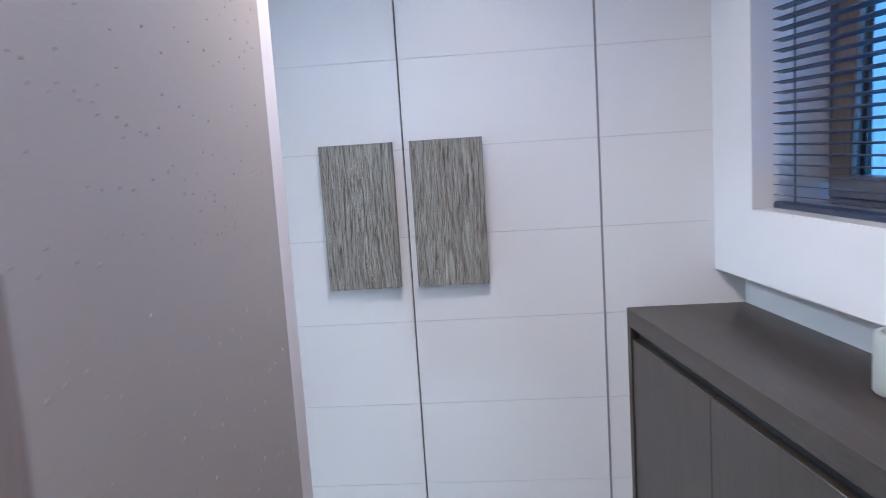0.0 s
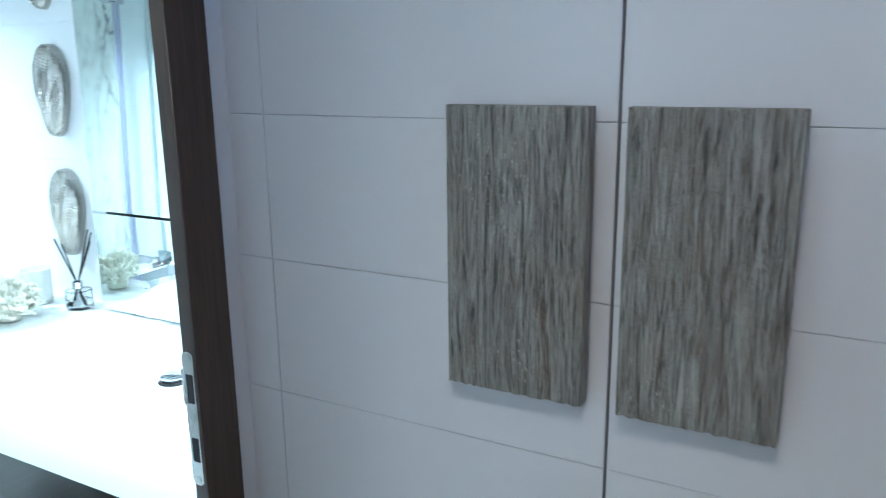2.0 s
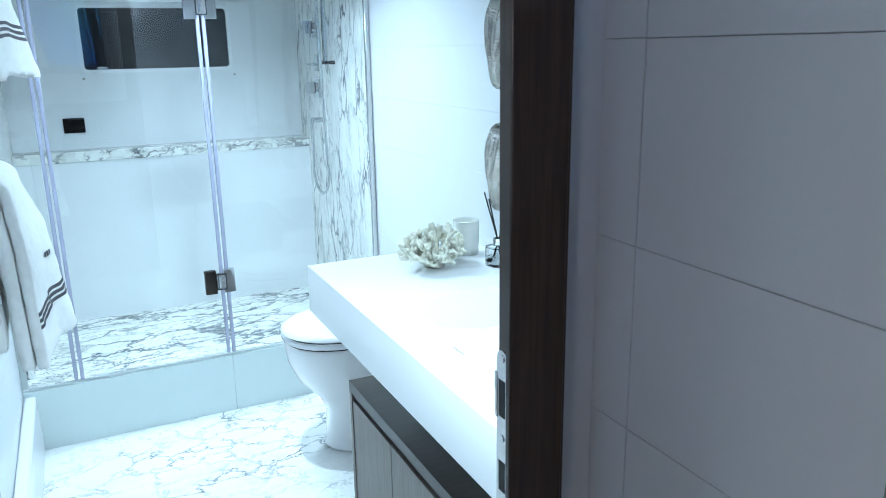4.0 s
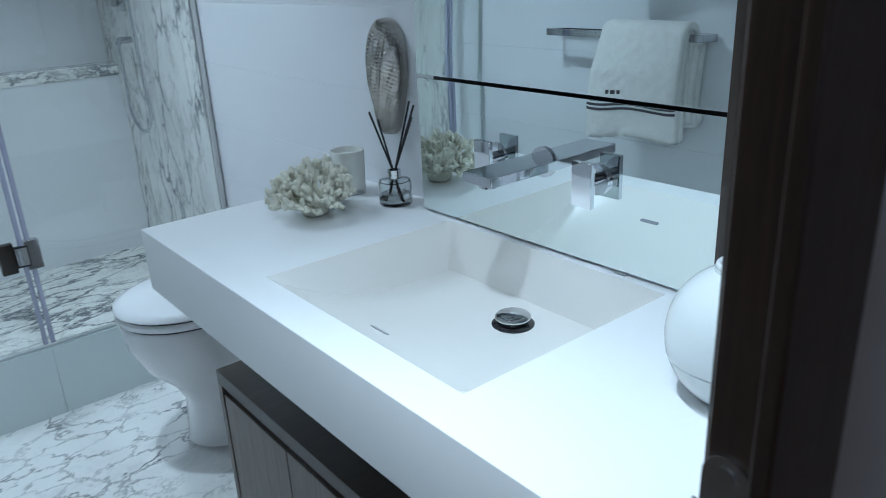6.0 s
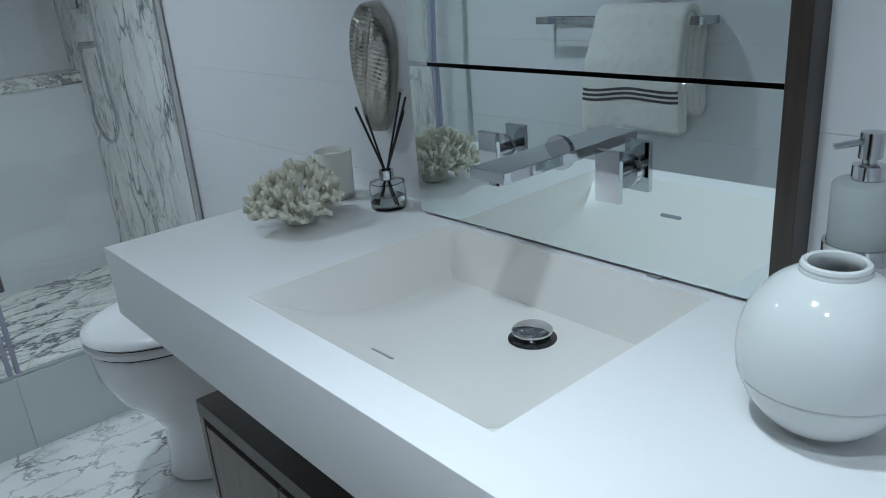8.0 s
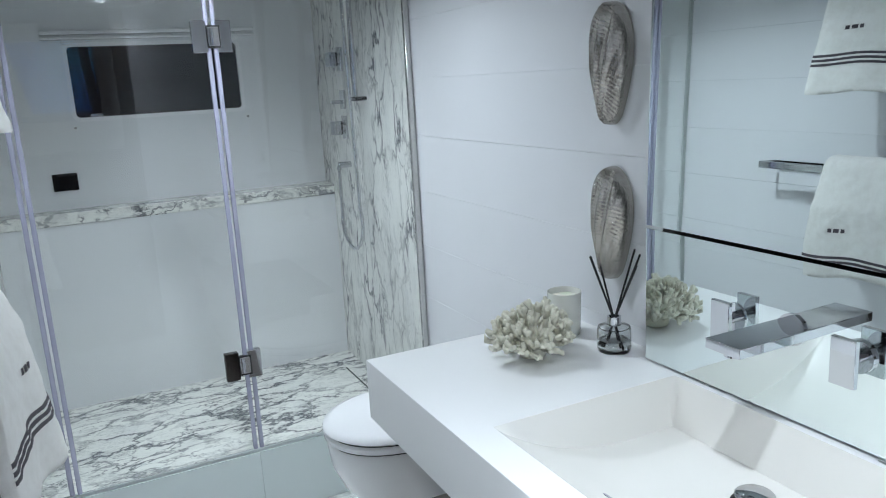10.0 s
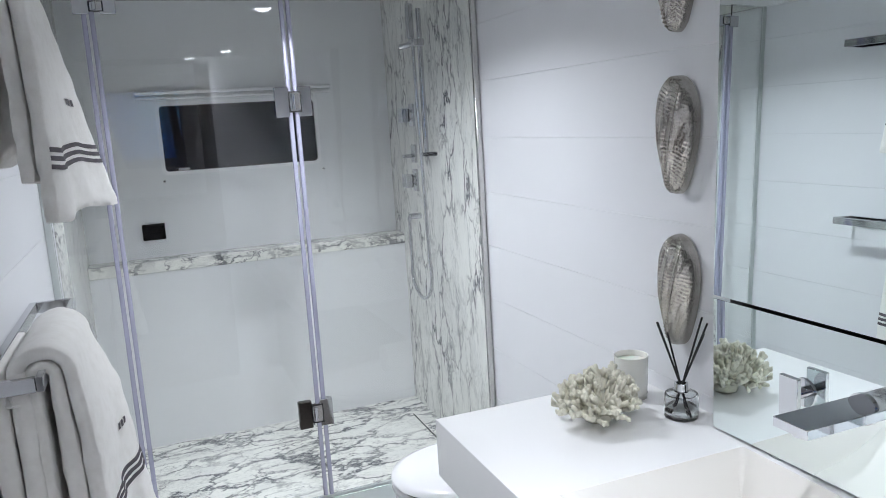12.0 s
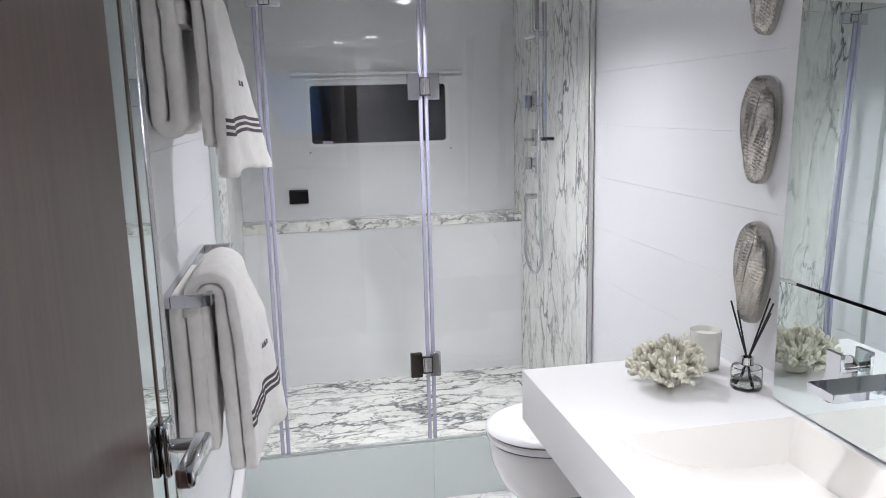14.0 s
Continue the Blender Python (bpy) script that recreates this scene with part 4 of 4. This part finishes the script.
    b = layer(x0, x1, over_bar(0.026, drop_front, 0.04), 0.028, swing, 1.0, (0.028 * fat, 0.010 * fat), (0.020 * fat, 0.004 * fat))
    # stripes and embroidery follow the outer face of the front flap
    b.verts.ensure_lookup_table()
    cols = nx + 1

    def strip(s_mid, s_half, wa, wb, lift=0.0014):
        rows_ = []
        for s in (s_mid - s_half, s_mid + s_half):
            pos = 22 + 13 - 1 + s * 34
            j = int(pos)
            fr = pos - j
            row = []
            for k in range(int(wa * nx), int(wb * nx) + 1):
                p, q = b.verts[j * cols + k].co, b.verts[(j + 1) * cols + k].co
                c = p.lerp(q, fr)
                row.append((c.x, c.y + lift, c.z))
            rows_.append(row)
        sb_ = bmesh.new()
        up = [sb_.verts.new(c) for c in rows_[0]]
        dn = [sb_.verts.new(c) for c in rows_[1]]
        up2 = [sb_.verts.new((c[0], c[1] - 0.003, c[2])) for c in rows_[0]]
        dn2 = [sb_.verts.new((c[0], c[1] - 0.003, c[2])) for c in rows_[1]]
        for k in range(len(up) - 1):
            sb_.faces.new((up[k], up[k + 1], dn[k + 1], dn[k]))
            sb_.faces.new((up[k], up2[k], up2[k + 1], up[k + 1]))
            sb_.faces.new((dn[k], dn[k + 1], dn2[k + 1], dn2[k]))
        bmesh.ops.recalc_face_normals(sb_, faces=sb_.faces[:])
        return sb_

    strips = [strip(0.68 + 0.038 * k, 0.0105, 0.0, 1.0) for k in range(3)]
    marks = [strip(0.46, 0.016, 0.36 - 0.06 * k, 0.36 - 0.06 * k + 0.04) for k in range(3)]
    cloth = part("outer_fold", b, TOWEL, t, angle=80)
    for sp in strips:
        part("stripe", sp, CHARCOAL, cloth, "woven charcoal stripe")
    for mk in marks:
        part("embroidery", mk, CHARCOAL, cloth, "small dark embroidery")
    part("inner_fold", layer(x0 + 0.015, x1 - 0.004, over_bar(0.0, drop_in, back_in), 0.024, swing * 0.8, 1.0, (0.012 * fat, 0.004 * fat), (0.016 * fat, 0.012 * fat)), TOWEL, t, angle=80)
    part("back_fold", layer(x0 + 0.01, x1 + 0.004, loop(-0.076, -0.038, 0.012, -drop_back), 0.037, 0.0, 0.4), TOWEL, t, "flap folded up behind the bar", angle=80)


towel_rail(1.19)
towel_rail(1.84)
towel("bath_towel", 1.19, 0.415, 0.415, 0.36, -1.665, -1.325, 3, "thick white bath towel with three charcoal stripes")
towel("bath_towel", 1.84, 0.385, 0.315, 0.275, -1.69, -1.325, 8, "white bath towel with charcoal stripes on the upper rail", 0.07, 0.35, 0.06)



def rolled_towel():
    t = thing("rolled_towel", "white rolled towel lying on the closed toilet lid", "towel", (-2.0, 0.37, 0.515))
    r0, turns, length, n = 0.012, 3.6, 0.25, 110
    b = bmesh.new()
    rows = []
    for j in range(9):
        y = length * j / 8
        row = []
        for side in (0, 1):
            line = []
            for i in range(n + 1):
                a = 2 * math.pi * turns * i / n
                r = r0 + (0.066 - r0) * i / n + (0.0 if side else -0.0125) * min(1, (n - i) / 8 + 0.2) + 0.0015 * math.sin(a * 3 + j)
                line.append(b.verts.new((r * math.cos(a), y + 0.004 * math.sin(a), 0.068 + r * math.sin(a))))
            row.append(line)
        rows.append(row)
    for p, q in zip(rows, rows[1:]):
        for i in range(n):
            for side in (0, 1):
                f = (p[side][i], p[side][i + 1], q[side][i + 1], q[side][i])
                b.faces.new(f if side else f[::-1])
        for i in (0, n):
            b.faces.new((p[0][i], p[1][i], q[1][i], q[0][i]))
    for row in (rows[0], rows[-1]):
        for i in range(n):
            b.faces.new((row[0][i], row[0][i + 1], row[1][i + 1], row[1][i]))
    bmesh.ops.recalc_face_normals(b, faces=b.faces[:])
    part("roll", b, TOWEL, t, angle=60)
    for k in range(3):
        part("embroidery", box(0.004 + 0.012 * k, 0.012 + 0.012 * k, 0.15, 0.162, 0.128, 0.1365, 0.001), CHARCOAL, t, "small dark embroidery")


rolled_towel()

structure("baseboard", box(GLASS_X + 0.013, -0.7, SOUTH + 0.001, SOUTH + 0.045, 0.0, 0.235, 0.012, 3), SEAT, "tall white moulded skirting", "baseboard")


# ---- bathroom door ----
def bathroom_door():
    d = thing("door_1", "open dark walnut bathroom door with mirror inlay and chrome lever", "door", (-0.045, -0.756, 0), kind="structure")
    d.rotation_euler = (0, 0, radians(-5.3))
    w = 0.602
    part("leaf", box(-w + 0.118, 0, -0.005, 0.035, 0.012, 1.985, 0.001), DOOR, d)
    part("core", box(-w, -w + 0.118, -0.005, 0.031, 0.012, 1.985, 0.001), DOOR, d)
    part("mirror_inlay", box(-w + 0.068, -w + 0.1175, 0.031, 0.0345, 0.014, 1.983, 0.0005), MIRROR, d, "narrow mirror inlay")
    part("inlay_divider", box(-w + 0.060, -w + 0.068, 0.031, 0.036, 0.014, 1.983, 0.0005), DOOR, d)
    part("mirror_inlay", box(-w + 0.018, -w + 0.060, 0.031, 0.0345, 0.014, 1.983, 0.0005), MIRROR, d, "narrow mirror inlay")
    part("leaf_edge", box(-w, -w + 0.018, 0.031, 0.036, 0.014, 1.983, 0.001), STEEL, d, "slim steel edge")
    hx, hz = -w + 0.058, 1.155
    h = part("lever_handle", box(hx - 0.02, hx + 0.02, 0.036, 0.047, hz - 0.036, hz + 0.036, 0.004, 3), CHROME, d, "chrome lever handle")
    part("spindle", rod([(hx, 0.046, hz), (hx, 0.088, hz)], 0.0095, 16), CHROME, h)
    part("lever", box(hx - 0.013, hx + 0.098, 0.072, 0.094, hz - 0.013, hz + 0.013, 0.005, 3), CHROME, h)
    k = part("lock_knob", rod([(hx, 0.036, hz - 0.1), (hx, 0.043, hz - 0.1)], 0.024, 28), CHROME, d, "chrome thumb turn")
    part("turn", box(hx - 0.006, hx + 0.006, 0.043, 0.066, hz - 0.118, hz - 0.082, 0.003, 2), CHROME, k)
    for z in (0.25, 1.75):
        part("door_hinge", rod([(0.004, 0.040, z - 0.045), (0.004, 0.040, z + 0.045)], 0.007, 14), CHROME, d)


bathroom_door()


def strike_plate():
    s = thing("strike_plate", "steel latch strike plate with two slots in the jamb", "strike plate", (0.0135, -0.122, 1.097))
    ring = rounded_rect(0.022, 0.197, 0.0108, 0.0024, 8)
    ring.transform(pose(0, -0.0012, 0, 0, 0, 90))
    part("plate", ring, STEEL, s)
    for z, hh in ((0.045, 0.042), (-0.045, 0.036)):
        part("slot", box(-0.0065, 0.0065, -0.0028, -0.001, z - hh / 2, z + hh / 2, 0.0004), BLACK, s, "dark latch slot")
    for z in (0.09, 0.0, -0.09):
        part("screw", rod([(0, -0.0022, z), (0, -0.0034, z)], 0.0042, 14), STEEL, s)
    part("lip", box(-0.0145, -0.009, -0.0035, -0.001, 0.02, 0.072, 0.001), STEEL, s)


strike_plate()


# ---- wardrobe ----
SEAMS = [0.0, 0.062, 0.547, 0.987, CABIN_X + 0.1]
wardrobe = thing("wardrobe", "white lacquered built-in wardrobe with grooved double doors", "wardrobe")
part("carcass", box(0.002, CABIN_X + 0.35, 0.02, 0.6, 0.0, CEIL), BLACK, wardrobe, "dark carcass behind the doors")
leaves = []
for i, (a, e) in enumerate(zip(SEAMS, SEAMS[1:])):
    ga, ge = (0.0, 0.0007, 0.0018, 0.0016, 0.0)[i:i + 2]
    ob = part("door" if i in (1, 2) else "side_panel", box(a + ga, e - ge, 0.0022, 0.02, 0.0, CEIL - 0.001), GROOVE, wardrobe)
    leaves.append((ob, a + ga, e - ge))

part("seam_strip", box(0.9838, 0.9888, -0.0012, 0.004, 0.0, CEIL - 0.002, 0.0005), STRIP, wardrobe, "slim grey metal strip between the doors")


def board_handle(x0, x1, seed):
    h = thing("board_handle", "weathered grey-brown board used as wardrobe handle", "handle", ((x0 + x1) / 2, 0, 1.353), "wardrobe handles")
    rnd = random.Random(seed)
    w, hh = x1 - x0, 0.33
    b = bmesh.new()
    nx, nz = 170, 90
    rows = []
    sd_ = seed * 37.0
    for j in range(nz + 1):
        row = []
        for i in range(nx + 1):
            x, z = -w / 2 + w * i / nx, -hh / 2 + hh * j / nz
            drift = 0.010 * noise.noise(Vector((x * 15, z * 9, sd_))) + 0.003 * noise.noise(Vector((x * 60, z * 40, sd_)))
            g = noise.noise(Vector(((x + drift) * 130, z * 7, sd_)))
            fine = noise.noise(Vector(((x + drift) * 310, z * 20, sd_ + 9)))
            k = noise.noise(Vector((x * 16, z * 18, sd_ + 5)))
            e = 0.0044 * max(0.0, g + 0.05) * (0.6 + 1.1 * max(0.0, -k + 0.1)) + 0.0010 * max(0.0, fine) + 0.0007 * noise.noise(Vector((x * 380, z * 90, sd_)))
            if k > 0.22 and z > 0.0:
                e -= 0.0020 * (k - 0.22) * 6 * max(0.0, noise.noise(Vector((x * 170, z * 230, sd_))))
            if j == 0:
                z += 0.0035 * max(0.0, noise.noise(Vector(((x + drift) * 120, 3.0, sd_))) + 0.15)
            if i in (0, nx) or j == nz:
                e = abs(e) * 0.5 + 0.0012
            row.append(b.verts.new((x, -0.036 + e, z)))
        rows.append(row)
    for p, q in zip(rows, rows[1:]):
        for i in range(nx):
            b.faces.new((p[i], p[i + 1], q[i + 1], q[i]))
    rim = [rows[0][i] for i in range(nx + 1)] + [rows[j][nx] for j in range(1, nz + 1)] + [rows[nz][i] for i in range(nx - 1, -1, -1)] + [rows[j][0] for j in range(nz - 1, 0, -1)]
    back = [b.verts.new((v.co.x, -0.016, v.co.z)) for v in rim]
    n = len(rim)
    for i in range(n):
        b.faces.new((rim[i], back[i], back[(i + 1) % n], rim[(i + 1) % n]))
    b.faces.new(back)
    bmesh.ops.recalc_face_normals(b, faces=b.faces[:])
    part("board", b, BOARD, h, angle=50)
    part("mount", box(-w / 2 + 0.03, w / 2 - 0.03, -0.017, 0.0, -hh / 2 + 0.03, hh / 2 - 0.03), BLACK, h, "dark spacer behind the board")


board_handle(0.360, 0.526, 1)
board_handle(0.565, 0.727, 2)


# ---- console and window of the cabin ----
def console():
    c = thing("console_cabinet", "dark oak console cabinet under the window", "cabinet")
    c.matrix_basis = Matrix.Translation((1.035, 0, 0)) @ pose(0, 0, 0, 0, 0, 8.9) @ Matrix.Translation((-1.035, 0, 0))
    x0, x1, y0, y1 = 1.035, 1.298, -3.2, -0.002
    part("top_board", box(x0, x1, y0, y1, 1.068, 1.11, 0.001), OAK, c)
    part("end_panel", box(x0, x1, -0.024, y1, 0.0, 1.068, 0.001), OAK_V, c)
    part("carcass", box(x0 + 0.035, x1, y0, -0.024, 0.02, 1.068), BLACK, c)
    part("grip_channel", box(x0 + 0.02, x0 + 0.035, y0, -0.024, 1.040, 1.068), BLACK, c, "dark grip channel")
    for i in range(5):
        a = 0.185 - 0.62 * i
        part("door", box(x0 + 0.003, x0 + 0.023, a - 0.617, min(a, -0.026), 0.08, 1.042, 0.0015), OAK_V, c)


console()

jar = thing("white_jar", "small white jar with pale label on the console", "jar", (1.318, -0.64, 1.11))
part("body", lathe([(0, 0), (0.036, 0), (0.04, 0.004), (0.04, 0.085), (0.037, 0.09), (0.03, 0.09), (0.03, 0.07), (0, 0.07)], 32), SATIN, jar)


def cabin_window():
    w = along_hull(thing("window_2", "cabin window behind a dark blue slatted blind", "window", kind="structure"))
    x = CABIN_X + 0.13
    part("reveal", box(CABIN_X + 0.1, x + 0.06, CWY1, CWY1 + 0.02, CWZ0, CWZ1), PANEL, w)
    part("reveal", box(CABIN_X + 0.1, x + 0.06, CWY0 - 0.02, CWY0, CWZ0, CWZ1), PANEL, w)
    part("window_sill", box(CABIN_X + 0.002, x + 0.06, CWY0, CWY1, CWZ0 - 0.02, CWZ0 + 0.003, 0.001), PANEL, w)
    part("head", box(CABIN_X + 0.1, x + 0.06, CWY0, CWY1, CWZ1, CWZ1 + 0.02), PANEL, w)
    fx = x + 0.03
    part("window_frame", box(fx, fx + 0.03, CWY0, CWY1, CWZ0, CWZ0 + 0.018, 0.004), STRIP, w)
    part("window_frame", box(fx, fx + 0.03, CWY1 - 0.03, CWY1, CWZ0 + 0.04, CWZ1, 0.004), BLIND, w)
    def leaning(y, wide, lean, z0, deep):
        """A post that leans along the window as it rises."""
        q = box(fx - 0.012, fx - 0.012 + deep, y - wide / 2, y + wide / 2, z0, CWZ1, 0.003)
        for v in q.verts:
            v.co.y -= lean * (v.co.z - z0)
        return q

    part("post", leaning(-0.222, 0.066, 0.08, CWZ0 + 0.018, 0.014), GREY_OAK, w, "broad grey-brown leaning post")
    part("mullion", leaning(-0.290, 0.012, 0.07, CWZ0 + 0.063, 0.01), BLACK, w, "slim black leaning mullion")
    part("bottom_frame", box(fx - 0.02, fx + 0.03, CWY0, CWY1 - 0.035, CWZ0 + 0.02, CWZ0 + 0.062, 0.006, 2), STRIP, w, "rounded grey bottom frame")
    p = part("pane", box(fx + 0.01, fx + 0.016, CWY0, CWY1 - 0.03, CWZ0 + 0.04, CWZ1), GLASS, w)
    p.visible_shadow = False
    bl = thing("window_blind", "dark blue horizontal slatted blind", "blind", (CABIN_X + 0.050, (CWY0 + CWY1) / 2, 0))
    along_hull(bl)
    L = CWY1 - CWY0 - 0.02
    first = None
    for i in range(28):
        z = CWZ0 + 0.028 + i * 0.0199
        if first is None:
            b = box(-0.0105, 0.0105, -L / 2, L / 2, -0.0009, 0.0009)
            first = part("slat", b, BLIND, bl)
            first.location.z = z
            first.rotation_euler = (0, radians(10), 0)
        else:
            o = first.copy()
            scene.collection.objects.link(o)
            o.location.z = z
    part("bottom_rail", box(-0.012, 0.012, -L / 2, L / 2, CWZ0 + 0.002, CWZ0 + 0.016, 0.003), BLIND, bl)
    part("cord", rod([(0, L / 2 - 0.06, CWZ0 + 0.01), (0, L / 2 - 0.06, CWZ1)], 0.0015, 6), BLIND, bl)


cabin_window()
structure("backdrop", box(3.2, 3.25, -6, 4, -1, 5), OUTSIDE, "pale blue light outside the window", "backdrop")

# ---- downlights ----
for sx, sy, _, _ in BATH_SPOTS + CABIN_SPOTS:
    dl = thing("downlight", "round recessed ceiling downlight with white rim", "downlight", (sx, sy, CEIL), "ceiling downlights")
    part("lens", lathe([(0.033, -0.013), (0.026, -0.019), (0.014, -0.022), (0, -0.023)], 24), GLOW if sx < 0 else GLOW_WARM, dl, "bright lens")
    part("rim", lathe([(0.034, -0.014), (0.046, -0.010), (0.048, 0.0), (0.034, 0.0), (0.034, -0.014)], 28), LENS, dl)

# empty rim for the added shower fill lamp, out of view
dl = thing("downlight", "unseen rim added for the shower fill lamp", "downlight", (-2.72, 0.0, SHOWER_TOP), "ceiling downlights")
part("rim", lathe([(0.034, -0.012), (0.046, -0.009), (0.048, 0.0), (0.034, 0.0), (0.034, -0.012)], 28), LENS, dl)

# raised dots of the beige wall covering
rnd = random.Random(11)
dots = bmesh.new()
for row in range(40):
    zc = 0.62 + row * 0.034
    y = -1.75 + rnd.uniform(0, 0.04)
    while y < BEIGE_Y - 0.11:
        z = zc + 0.02 * math.sin(y * 9 + row) - 0.16 * (y + 1.2) + rnd.uniform(-0.012, 0.012)
        if not (y < -1.38 and z < 1.46) and rnd.random() < 0.8 and 0.1 < z < 2.0:
            r = rnd.uniform(0.0009, 0.0014)
            join(dots, lathe([(r, 0), (r * 0.8, r * 0.5), (0, r * 0.75)], 6), pose(BEIGE_X, y, z, 0, 90, 0))
        y += rnd.uniform(0.010, 0.034)
tagged(part("wall_dots", dots, BEIGE, bpy.data.objects["wall_beige"]), kind="stuff")


# ---- planks of the panelled walls, last ----
def planks(parent, mat, a, e, plane, axis, z0=0.0, z1=CEIL, depth=0.0055, gap=0.0006, holes=()):
    """Wide horizontal planks with narrow grooves on a wall that faces -y or +y."""
    cuts = [z0] + [g for g in GROOVES if z0 + 0.02 < g < z1 - 0.02] + [z1]
    store = {}
    for lo, hi in zip(cuts, cuts[1:]):
        h = round(hi - lo - 2 * gap, 5)
        if h not in store:
            y0, y1 = (0, depth) if axis < 0 else (-depth, 0)
            bm_ = box(a, e, y0, y1, -h / 2, h / 2, 0.0006)
            me = bpy.data.meshes.new("plank")
            bm_.to_mesh(me)
            bm_.free()
            me.materials.append(mat)
            store[h] = me
        o = new("plank", store[h])
        o.location = (0, plane, (lo + hi) / 2)
        o.parent = parent


planks(wall_north, PANEL_BATH, GLASS_X + 0.001, WALL_X, NORTH, -1, gap=0.0003)
planks(wall_south, PANEL_BATH, -2.699, WALL_X, SOUTH, 1, gap=0.0003)
for ob, a, e in leaves:
    planks(ob, PANEL, a, e, 0.0, -1, 0.0, CEIL - 0.002, 0.0021, 0.00045)
